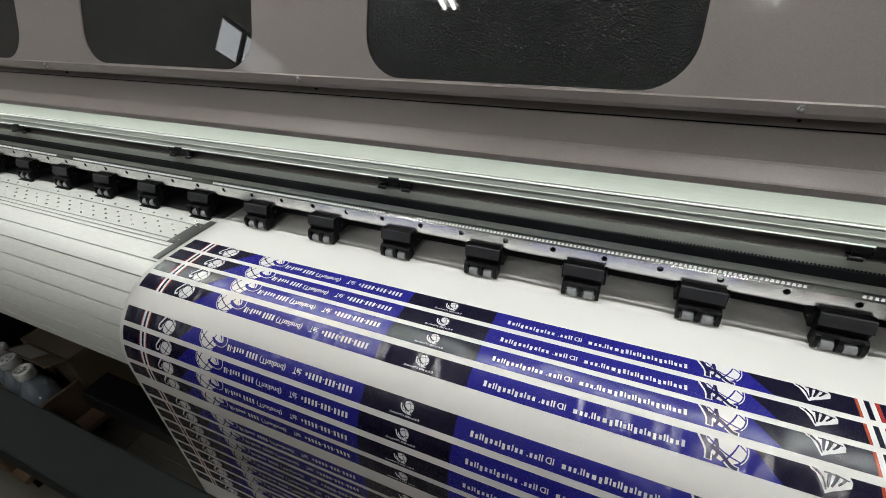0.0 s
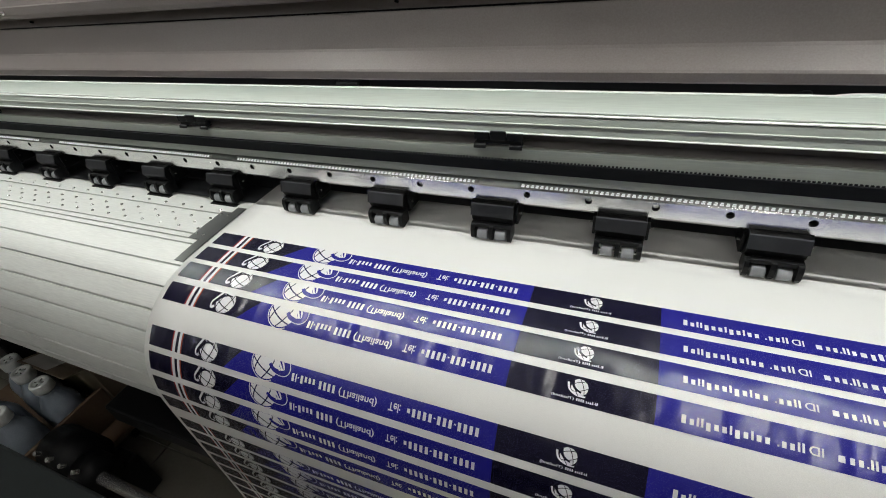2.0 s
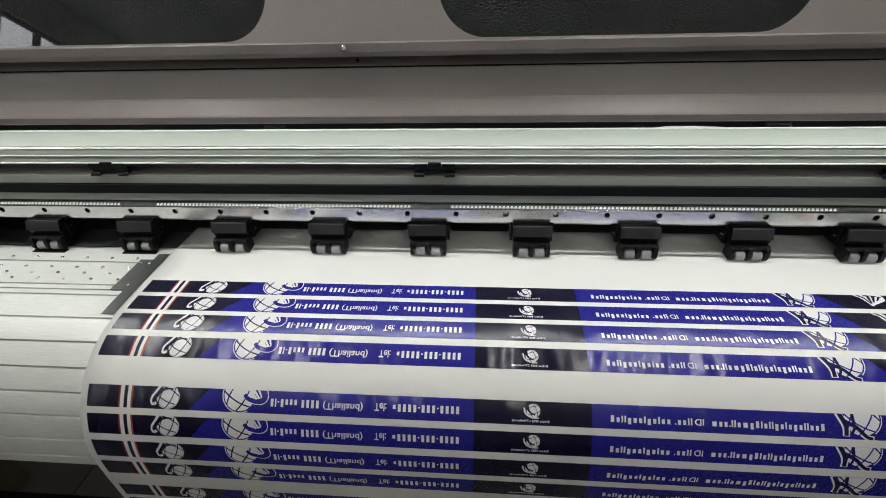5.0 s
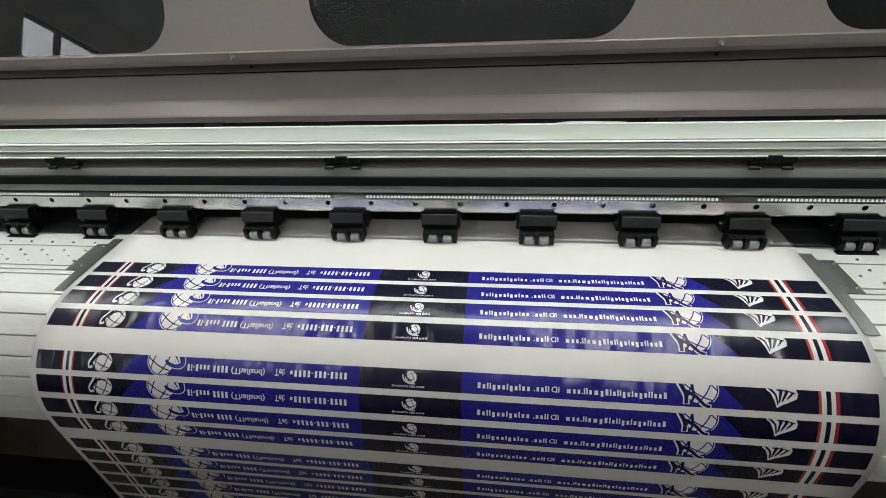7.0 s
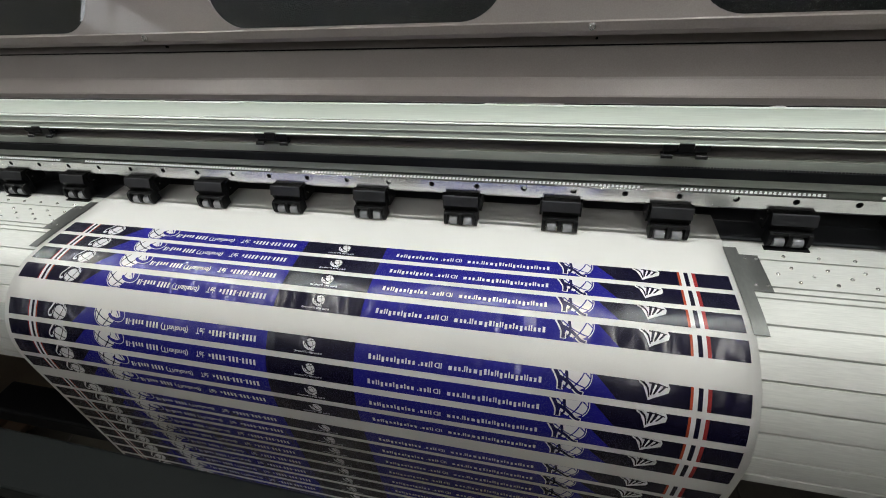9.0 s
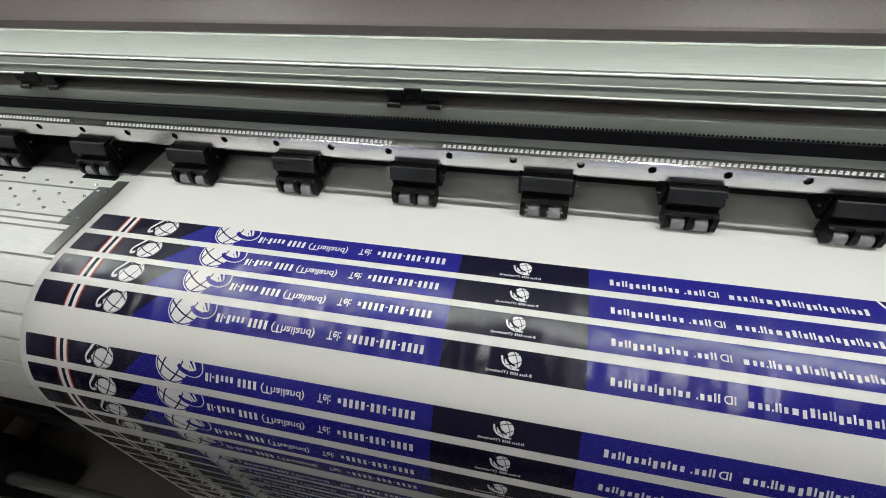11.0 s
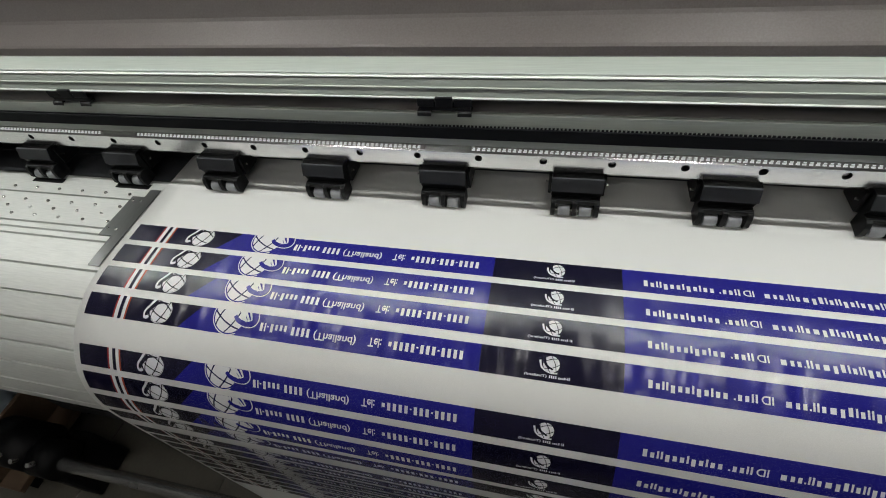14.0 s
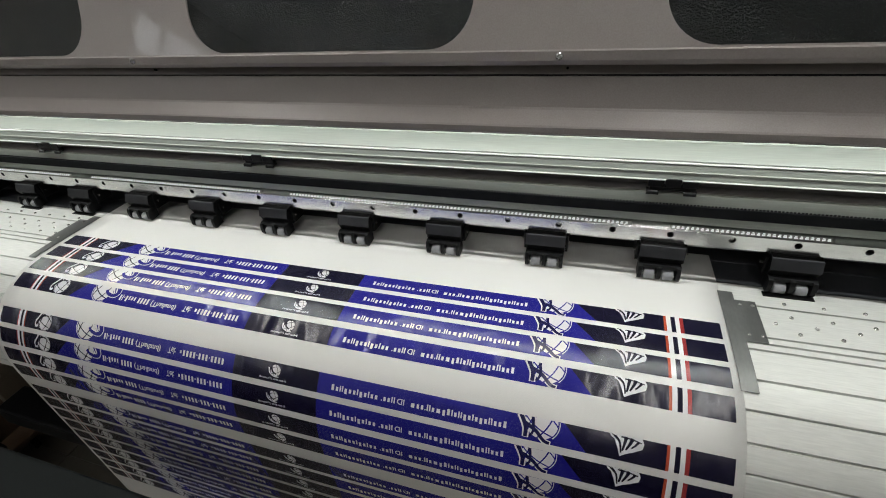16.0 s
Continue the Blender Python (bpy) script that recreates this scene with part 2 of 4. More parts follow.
def room():
    base = part("floor", box(RX0, RX1, RY0, RY1, -0.1, -0.006), CARD)
    base.data.materials[0] = surface("tile_joint", (0.12, 0.115, 0.10), (0.16, 0.15, 0.13), 0.8)
    tagged(base, "beige ceramic tile floor with dark grout joints", "floor", kind="structure")
    side = 0.4
    bm = box(-side / 2 + 0.002, side / 2 - 0.002, -side / 2 + 0.002, side / 2 - 0.002, -0.006, 0.0, 0.0015)
    first = part("tile", bm, TILE, base)
    k = 0
    for i in range(16):
        for j in range(13):
            x, y = RX0 + side * (i + 0.5), RY0 + side * (j + 0.5)
            ob = first if k == 0 else new("tile", first.data)
            ob.parent = base
            ob.location = (x, y, 0)
            k += 1
    t = 0.1
    tagged(part("wall_north", box(RX0 - t, RX1 + t, RY1, RY1 + t, 0, RZ), WALL), "plain grey plastered wall behind the machine", "wall", kind="structure")
    tagged(part("wall_south", box(RX0 - t, RX1 + t, RY0 - t, RY0, 0, RZ), WALL), "plain grey plastered wall of the workshop", "wall", kind="structure")
    tagged(part("wall_east", box(RX1, RX1 + t, RY0, RY1, 0, RZ), WALL), "plain grey plastered side wall", "wall", kind="structure")
    wy0, wy1, wz0, wz1 = -3.1, -2.3, 2.38, 2.72
    w = box(RX0 - t, RX0, RY0, wy0, 0, RZ)
    for a in ((wy1, RY1, 0, RZ), (wy0, wy1, 0, wz0), (wy0, wy1, wz1, RZ)):
        w = box(RX0 - t, RX0, *a, bm=w)
    tagged(part("wall_west", w, WALL), "plain grey plastered wall with a high window opening", "wall", kind="structure")
    tagged(part("ceiling", box(RX0 - t, RX1 + t, RY0 - t, RY1 + t, RZ, RZ + t), CEIL), "pale ceiling boards of the workshop", "ceiling", kind="structure")
    win = tagged(empty("window_1"), "bright high window let into the workshop wall", "window", kind="structure")
    part("pane", box(RX0 - 0.06, RX0 - 0.055, wy0, wy1, wz0, wz1), DAY, win)
    fr = box(RX0 - 0.07, RX0 - 0.03, wy0, wy1, wz0, wz0 + 0.03)
    fr = box(RX0 - 0.07, RX0 - 0.03, wy0, wy1, wz1 - 0.03, wz1, bm=fr)
    fr = box(RX0 - 0.07, RX0 - 0.03, wy0 + 0.5, wy0 + 0.54, wz0 + 0.031, wz1 - 0.031, bm=fr)
    part("window_frame", fr, DARK_METAL, win)


def tube_lamp(x, y0, y1, twin=False):
    lamp = tagged(empty("tube_light"), "white twin fluorescent tube light under the ceiling" if twin else "white fluorescent tube light fixed under the ceiling", "ceiling light", group="ceiling tube lights")
    lamp.location = (x, (y0 + y1) / 2, RZ)
    h = (y1 - y0) / 2
    w = 0.07 if twin else 0.03
    part("housing", box(-w, w, -h, h, -0.05, 0.0, 0.004), CAP, lamp)
    for dx in ((-0.04, 0.04) if twin else (0.0,)):
        part("tube", rod((dx, -h + 0.03, -0.065), (dx, h - 0.03, -0.065), 0.014, 14), TUBE, lamp, "glowing glass tube", True)
    return lamp


room()
for tx in (-1.33, 0.70):
    tube_lamp(tx, -2.65, -1.45, True)
    tube_lamp(tx, -0.80, 0.40, True)

# ---- the printer: frame, platen, apron ----
# outline of the print bed and the rounded apron, from the pinch line to the hanging edge
BED = [(0.0688, Z), (0.045, Z), (0.0, Z), (-0.05, 0.949), (-0.075, 0.9465), (-0.0925, 0.942), (-0.1085, 0.934), (-0.1225, 0.925), (-0.134, 0.9145),
       (-0.1445, 0.902), (-0.1525, 0.889), (-0.1585, 0.875), (-0.1625, 0.861), (-0.165, 0.8465), (-0.1662, 0.83)]


def dense(pts, step=0.004):
    p = np.array(pts, float)
    for _ in range(2):
        q = np.empty((2 * len(p), 2))
        q[0], q[-1] = p[0], p[-1]
        q[1:-1:2] = 0.75 * p[:-1] + 0.25 * p[1:]
        q[2:-1:2] = 0.25 * p[:-1] + 0.75 * p[1:]
        p = q
    s = np.r_[0, np.cumsum(np.linalg.norm(np.diff(p, axis=0), axis=1))]
    k = np.linspace(0, s[-1], max(3, int(s[-1] / step)))
    return np.stack([np.interp(k, s, p[:, i]) for i in (0, 1)], 1)


def bed_grooved(grooves, width=0.0013, deep=0.0050):
    """The bed's outline with narrow grooves cut at the given y."""
    d = dense(BED, 0.003)
    out = []
    tan = np.gradient(d, axis=0)
    tan /= np.linalg.norm(tan, axis=1)[:, None]
    s = np.r_[0, np.cumsum(np.linalg.norm(np.diff(d, axis=0), axis=1))]
    cuts, level = [], []
    for g in grooves:
        level.append(not isinstance(g, tuple))
        i = int(np.argmin(np.abs(d[:, 0] - g))) if not isinstance(g, tuple) else int(np.argmin(np.hypot(d[:, 0] - g[0], d[:, 1] - g[1])))
        cuts.append(s[i])
    ks = sorted([(k, 0) for k in s if all(abs(k - c) > width * 1.2 for c in cuts)] +
                [(c + o, h) for c, flat in zip(cuts, level) for o, h in (((-width, 0), (-width * 0.8, 1), (width * 0.8, 1), (width, 0)) if flat else ((-width, 0), (-width * 0.7, 1), (width * 0.3, 1), (width * 0.5, 0.2), (width, 0)))])
    for k, h in ks:
        p = np.array([np.interp(k, s, d[:, 0]), np.interp(k, s, d[:, 1])])
        t = np.array([np.interp(k, s, tan[:, 0]), np.interp(k, s, tan[:, 1])])
        n = np.array([t[1], -t[0]])
        if n @ np.array([-0.3, 1.0]) > 0:
            n = -n
        out.append(tuple(p + n * deep * h))
    return out


printer = tagged(empty("wide_format_printer"), "wide-format inkjet printer with taupe hood and pale metal bed", "printer")
GROOVES = [0.0367, -0.0102, -0.0180, -0.0274, -0.0665, (-0.0955, 0.9405), (-0.119, 0.9275), (-0.137, 0.912), (-0.1515, 0.891), (-0.1612, 0.866), (-0.1655, 0.841)]
apron_bm = sheet([X0 + 0.1 + i * 0.35 for i in range(10)], bed_grooved(GROOVES)[::-1], 0.006)
apron = part("print_bed", apron_bm, PLATEN, printer, "pale anodised metal bed with fine grooves")
part("bed_support", prism(X0 + 0.12, X1 - 0.12, [(0.12, 0.928), (-0.08, 0.925), (-0.15, 0.86), (-0.152, 0.835), (-0.06, 0.80), (-0.04, 0.74), (0.12, 0.74)]), DARK_METAL, printer, "dark beam under the bed")


def bed_dimples():
    b = bmesh.new()
    rows = ((0.0434, 0.0), (0.0229, 0.0), (0.0113, 0.0177), (-0.0005, 0.0))
    for k, (y, off) in enumerate(rows):
        shift = off if k != 3 else 0.0
        for i in range(-50, 45):
            x = -0.498 + 0.035 * i + (0.0015 if k in (1, 3) else 0.0) + (-0.0149 + 0.0 if k == 2 else 0.0) + (0.0015 if k == 3 else 0.0)
            if X0 + 0.15 < x < X1 - 0.15 and not (-0.491 < x < 0.491):
                dome(x, y, Z, 0.0021, 0.0018, b)
    return b


part("bed_dimple", bed_dimples(), RIVET, printer, "small raised studs pressed in the bed", True)["kind"] = "stuff"
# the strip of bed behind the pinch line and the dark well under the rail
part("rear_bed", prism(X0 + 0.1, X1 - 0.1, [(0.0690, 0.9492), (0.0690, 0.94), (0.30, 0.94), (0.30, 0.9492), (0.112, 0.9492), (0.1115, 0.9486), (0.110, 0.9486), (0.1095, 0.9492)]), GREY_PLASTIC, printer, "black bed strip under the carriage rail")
part("back_panel", box(X0, X1, 0.34, 0.36, 0.3, 1.50), DARK_METAL, printer)
for sx in (X0, X1 - 0.12):
    part("end_housing", box(sx, sx + 0.12, -0.10, 0.34, 0.62, 1.18, 0.01), PAINT, printer, "taupe end housing")
part("lower_beam", box(-1.05, X1 - 0.12, -0.077, 0.0, 0.345, 0.404, 0.006), DARK_METAL, printer, "dark lower cross beam")
for sx in (-1.72, 1.32):
    part("leg", box(sx, sx + 0.10, -0.02, 0.10, 0.06, 0.62, 0.006), DARK_METAL, printer)
    part("foot_beam", box(sx + 0.01, sx + 0.09, -0.34, 0.32, 0.0, 0.058, 0.006), DARK_METAL, printer)
part("lower_body", box(X0 + 0.12, X1 - 0.12, 0.0, 0.335, 0.60, 0.94, 0.004), DARK_METAL, printer)

# ---- carriage beam, belt and rail ----
BEAM = [(0.1100, 1.0968), (0.0634, 1.0968), (0.0630, 1.0964), (0.0630, 1.0958), (0.0645, 1.0954), (0.0645, 1.0930), (0.0616, 1.0928), (0.0612, 1.0922), (0.0600, 1.0780),
        (0.0640, 1.0772), (0.0640, 1.0755), (0.0800, 1.0745), (0.0800, 1.0618), (0.0620, 1.0614), (0.0612, 1.0607), (0.0616, 1.0480), (0.0680, 1.0440), (0.0682, 1.0236), (0.0688, 1.0230), (0.1100, 1.0230)]
beam = part("carriage_beam", prism(X0 + 0.12, X1 - 0.12, BEAM), ALU_PALE, printer, "pale extruded aluminium beam with stepped front")


def belt_mesh():
    b = box(X0 + 0.13, X1 - 0.13, 0.0562, 0.0580, 1.0392, 1.0506)
    pitch, xs = 0.0032, X0 + 0.14
    verts, faces = [], []
    while xs < X1 - 0.14:
        n = len(verts)
        for dx in (0, 0.0018):
            verts += [(xs + dx, 0.0581, 1.0396), (xs + dx, 0.0595, 1.0396), (xs + dx, 0.0595, 1.0514), (xs + dx, 0.0581, 1.0514)]
        faces += [(n + 1, n + 5, n + 6, n + 2), (n + 2, n + 6, n + 7, n + 3), (n, n + 1, n + 2, n + 3), (n + 4, n + 7, n + 6, n + 5)]
        xs += pitch
    me = bpy.data.meshes.new("teeth")
    me.from_pydata(verts, [], faces)
    b.from_mesh(me)
    bpy.data.meshes.remove(me)
    return b


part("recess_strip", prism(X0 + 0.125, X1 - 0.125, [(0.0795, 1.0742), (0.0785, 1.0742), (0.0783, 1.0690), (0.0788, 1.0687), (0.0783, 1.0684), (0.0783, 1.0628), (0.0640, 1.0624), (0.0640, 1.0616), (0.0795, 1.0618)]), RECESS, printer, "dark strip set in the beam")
# paler copy of the beam metal: caught lamp light put into the colour
LEDGE_LIT = surface("anodised_lit_edge", (0.58, 0.61, 0.57), (0.64, 0.67, 0.63), 0.45, 0.0, 3.0, 700, (0.05, 1, 1), 0.0001)
for y0, y1, z0, z1 in ((0.0608, 0.0648, 1.0936, 1.0950), (0.0588, 0.0642, 1.0762, 1.0775)):
    part("trim_bead", prism(X0 + 0.125, X1 - 0.125, [(y1, z1), (y0 + 0.0005, z1), (y0, z1 - 0.0004), (y0, z0 + 0.0003), (y0 + 0.0003, z0), (y1, z0)]), LEDGE_LIT, printer, "thin bead along the beam, coloured pale as if lit")
part("front_rib", prism(X0 + 0.125, X1 - 0.125, [(0.0612, 1.0862), (0.0600, 1.0862), (0.0597, 1.0859), (0.0597, 1.0851), (0.0612, 1.0847)]), ALU_PALE, printer, "fine rib on the beam front")
part("rear_bead", box(X0 + 0.125, X1 - 0.125, 0.1085, 0.1110, 1.0970, 1.0985, 0.0004), LEDGE_LIT, printer, "thin bead along the beam, coloured pale as if lit")
part("drive_belt", belt_mesh(), BELT, printer, "black toothed drive belt")

HOLE0, HOLE_STEP = -0.6274, 0.0605


def rail_mesh():
    """The milled rail: a face with a row of round holes, a rounded upper edge and a back."""
    b = bmesh.new()
    y, z0, z1, zc, r = 0.0768, 0.9915, 1.0082, 1.0024, 0.0036
    seg = 16
    k0, k1 = -21, 35
    for k in range(k0, k1):
        x = HOLE0 + HOLE_STEP * k
        xa, xb = x - HOLE_STEP / 2, x + HOLE_STEP / 2
        rim, out, deep = [], [], []
        for i in range(seg):
            a = 2 * math.pi * (i + 0.5) / seg
            c, s = math.cos(a), math.sin(a)
            rim.append(b.verts.new((x + r * c, y, zc + r * s)))
            deep.append(b.verts.new((x + r * c, y + 0.006, zc + r * s)))
            m = max(abs(c), abs(s))
            qx, qz = c / m, s / m
            out.append(b.verts.new((x + qx * HOLE_STEP / 2, y, (zc + qz * (z1 - zc)) if qz > 0 else (zc + qz * (zc - z0)))))
        for i in range(seg):
            j = (i + 1) % seg
            b.faces.new((rim[i], rim[j], out[j], out[i]))
            # hole walls and floors coloured black for the shade inside
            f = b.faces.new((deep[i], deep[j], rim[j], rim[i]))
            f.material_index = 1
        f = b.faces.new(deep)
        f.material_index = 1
        ca = [b.verts.new(p) for p in ((xa, y, z1), (xb, y, z1))]
        cb = [b.verts.new(p) for p in ((xa, y, z0), (xb, y, z0))]
        # corner fill
        for corner in ca + cb:
            near = sorted(out, key=lambda v: abs(v.co.x - corner.co.x) / HOLE_STEP + abs(v.co.z - corner.co.z) / 0.01)
            side = next(v for v in near if abs(v.co.x - corner.co.x) < 1e-6)
            edge = next(v for v in near if abs(v.co.z - corner.co.z) < 1e-6)
            b.faces.new((corner, side, edge))
    xa, xb = HOLE0 + HOLE_STEP * (k0 - 0.5), HOLE0 + HOLE_STEP * (k1 - 0.5)
    top = [(y, z1)]
    for i in range(8):
        a = radians(49 - 6 * i / 7)
        top.append((top[-1][0] + 0.00092 * math.cos(a), top[-1][1] + 0.00092 * math.sin(a)))
    top[0] = (y, z1 + 0.00004)
    top += [(0.10, top[-1][1])]
    low = [(y, z0), (0.0785, 0.9885), (0.12, 0.9885)]
    for prof in (top, low):
        for (ya, za), (yb, zb) in zip(prof, prof[1:]):
            f = b.faces.new([b.verts.new(q) for q in ((xa, ya, za), (xb, ya, za), (xb, yb, zb), (xa, yb, zb))])
            if prof is top and yb < 0.095:
                f.smooth, f.material_index = True, 2
    bmesh.ops.remove_doubles(b, verts=b.verts, dist=0.00001)
    return b


rail = part("guide_rail", rail_mesh(), (RAIL, BLACK, POLISHED), printer, "milled steel rail with a row of holes shaded black inside")


def rail_screw():
    b = lathe([(0.0026, 0.0), (0.0026, 0.0022), (0.0022, 0.0028), (0.0012, 0.0028), (0.0011, 0.0012)], 12)
    bmesh.ops.rotate(b, cent=(0, 0, 0), matrix=Matrix.Rotation(radians(90), 3, "X"), verts=b.verts)
    return b


sc_first = None
for k in (7, 10, 11, 14, 15, 18, 3, -2, 22):
    if sc_first is None:
        sc_first = part("rail_screw", rail_screw(), RIVET, printer, "small socket screw")
        ob = sc_first
    else:
        ob = new("rail_screw", sc_first.data)
        ob.parent = printer
    ob.location = (HOLE0 + HOLE_STEP * k, 0.0825, 1.0024)

# ---- cable brackets on the beam ----


def bracket():
    """Three tabs on a cross bar with two feet bent forward."""
    b = tagged(empty("belt_bracket"), "black plastic clip on the carriage beam above the belt", "bracket", group="belt clips on the beam")
    for x0, x1, top, out in ((-0.0226, -0.0078, 0.0082, -0.0046), (-0.0070, 0.0078, 0.0102, -0.0052), (0.0086, 0.0236, 0.0082, -0.0046)):
        part("tab", box(x0, x1, out, -0.0026, 0.0012, top, 0.0008), BLACK, b)
    part("cross_bar", box(-0.0205, 0.0220, -0.0040, 0.004, -0.0026, 0.0009, 0.0006), BLACK, b)
    for x in (-0.0232, 0.0112):
        part("foot", prism(x, x + 0.0118, [(0.003, -0.0029), (-0.0042, -0.0029), (-0.0056, -0.0038), (-0.0062, -0.0066), (-0.0052, -0.0070), (-0.0042, -0.0048), (0.003, -0.0044)]), BLACK, b)
    return b


br = bracket()
BR_X = (-0.1055, 0.388, 0.886, -0.492, -0.933, -1.37)
br.location = (BR_X[0], 0.0612, 1.0690)
for bx in BR_X[1:]:
    copy_thing(br, pose(bx, 0.0612, 1.0690))

# ---- pinch rollers ----


def pinch_unit():
    u = tagged(empty("pinch_roller"), "black pinch roller arm with two grey rubber wheels", "pinch roller", group="pinch rollers along the rail")
    arm = prism(-0.0225, 0.0225, [(0.100, 0.9880), (0.0755, 0.9905), (0.0690, 0.9905), (0.0640, 0.9790), (0.068, 0.969), (0.077, 0.964), (0.102, 0.966)])
    for x in (-0.0262, 0.0232):
        arm = box(x, x + 0.003, 0.074, 0.100, 0.966, 0.9875, 0.0006, bm=arm)
    part("arm", arm, BLACK, u)
    part("face_plate", prism(-0.0232, 0.0232, [(0.0692, 0.9912), (0.0678, 0.9908), (0.0628, 0.9790), (0.0640, 0.9785)]), GREY_PLASTIC, u, "slanted dark grey face plate")
    cr = box(-0.0215, 0.0215, 0.0655, 0.0760, 0.9630, 0.9710, 0.0012)
    for a in ((-0.0222, -0.0178), (0.0178, 0.0222), (-0.0022, 0.0022)):
        cr = join(cr, prism(a[0], a[1], [(0.0740, 0.9700), (0.0625, 0.9708), (0.0580, 0.9690), (0.0562, 0.9640), (0.0562, 0.9560), (0.0585, 0.9522), (0.0740, 0.9540)]))
    cr = box(-0.0218, 0.0218, 0.0600, 0.0660, 0.9655, 0.9706, 0.0010, bm=cr)
    part("cradle", cr, BLACK, u)
    for s in (-1, 1):
        w = rod((s * 0.0098 - 0.0057, 0.0625, 0.9572), (s * 0.0098 + 0.0057, 0.0625, 0.9572), 0.0062, 24)
        bmesh.ops.bevel(w, geom=[e for e in w.edges if abs(e.verts[0].co.x - e.verts[1].co.x) < 1e-5], offset=0.0005, segments=1, affect="EDGES")
        for f in w.faces:
            f.smooth = abs(f.normal.x) < 0.3
        part("wheel", w, ROLLER, u, "grey rubber wheel")
    part("axle", rod((-0.0210, 0.0625, 0.9572), (0.0210, 0.0625, 0.9572), 0.0018, 10), RIVET, u)
    for s in (-1, 1):
        part("pin", rod((s * 0.0225, 0.078, 0.978), (s * 0.029, 0.078, 0.978), 0.0012, 8), RIVET, u)
    return u


unit = pinch_unit()
UNIT_X, UNIT_STEP = -0.1180, 0.1283
unit.location = (UNIT_X, 0, 0)
for k in range(-14, 13):
    if k and X0 + 0.2 < UNIT_X + UNIT_STEP * k < X1 - 0.2:
        copy_thing(unit, pose(UNIT_X + UNIT_STEP * k, 0, 0))


def bed_slot():
    """Short dark slots in the bed under the wheels that rest on bare metal."""
    return box(-0.0235, 0.0235, 0.0535, 0.0610, 0.9503, 0.9512, 0.0)


slot = None
for k in range(-13, 12):
    x = UNIT_X + UNIT_STEP * k
    if abs(x) > 0.47 and X0 + 0.2 < x < X1 - 0.2:
        if slot is None:
            slot = part("bed_slot", bed_slot(), BLACK, printer)
            ob = slot
        else:
            ob = new("bed_slot", slot.data)
            ob.parent = printer
        ob.location = (x, 0, 0)

# ---- hood ----
SLOPE = radians(71)
PY0, PZ0 = 0.002, 1.2135
WIN_STEP, WIN_C = 0.4385, 0.0555


def on_panel(x, s, out=0.0):
    return (x, PY0 + s * math.cos(SLOPE) - out * math.sin(SLOPE), PZ0 + s * math.sin(SLOPE) + out * math.cos(SLOPE))


def hood_lip():
    prof = [(0.0042, 1.1452), (0.000, 1.1445), (-0.0035, 1.1448), (-0.0055, 1.1465), (-0.0062, 1.1520), (-0.0050, 1.1535), (0.0070, 1.1632), (0.0085, 1.1650), (0.0158, 1.1885),
            (0.0163, 1.1891), (0.0215, 1.1888), (0.0215, 1.1902), (0.0168, 1.1905), (0.0205, 1.1978), (0.0215, 1.1995), (0.0080, 1.2000), (0.0024, 1.2018), (0.0006, 1.2055), (0.0004, 1.2125), (0.002, 1.2135)]
    return sheet([X0 + i * (X1 - X0) / 8 for i in range(9)], prof, 0.0016)


hood = tagged(empty("printer_hood"), "taupe painted front hood with dark pebbled windows", "printer hood")
part("hood_rim", hood_lip(), SATIN, hood, "folded taupe sheet-metal rim")
# black box set in the groove to stand for the seam's shade
part("seam_shade", box(X0 + 0.002, X1 - 0.002, 0.0172, 0.0213, 1.1890, 1.1901), BLACK, hood, "narrow black filler standing for shade in the seam between rim and panel")

WIN_W, WIN_S0, WIN_S1, WIN_R = 0.2935, 0.0014, 0.20, 0.040


def rounded(w, s0, s1, r, seg=10):
    out = []
    for cx, cs, a0 in ((w / 2 - r, s1 - r, 0), (-w / 2 + r, s1 - r, 90), (-w / 2 + r, s0 + r, 180), (w / 2 - r, s0 + r, 270)):
        for i in range(seg + 1):
            a = radians(a0 + 90 * i / seg)
            out.append((cx + r * math.cos(a), cs + r * math.sin(a)))
    return out


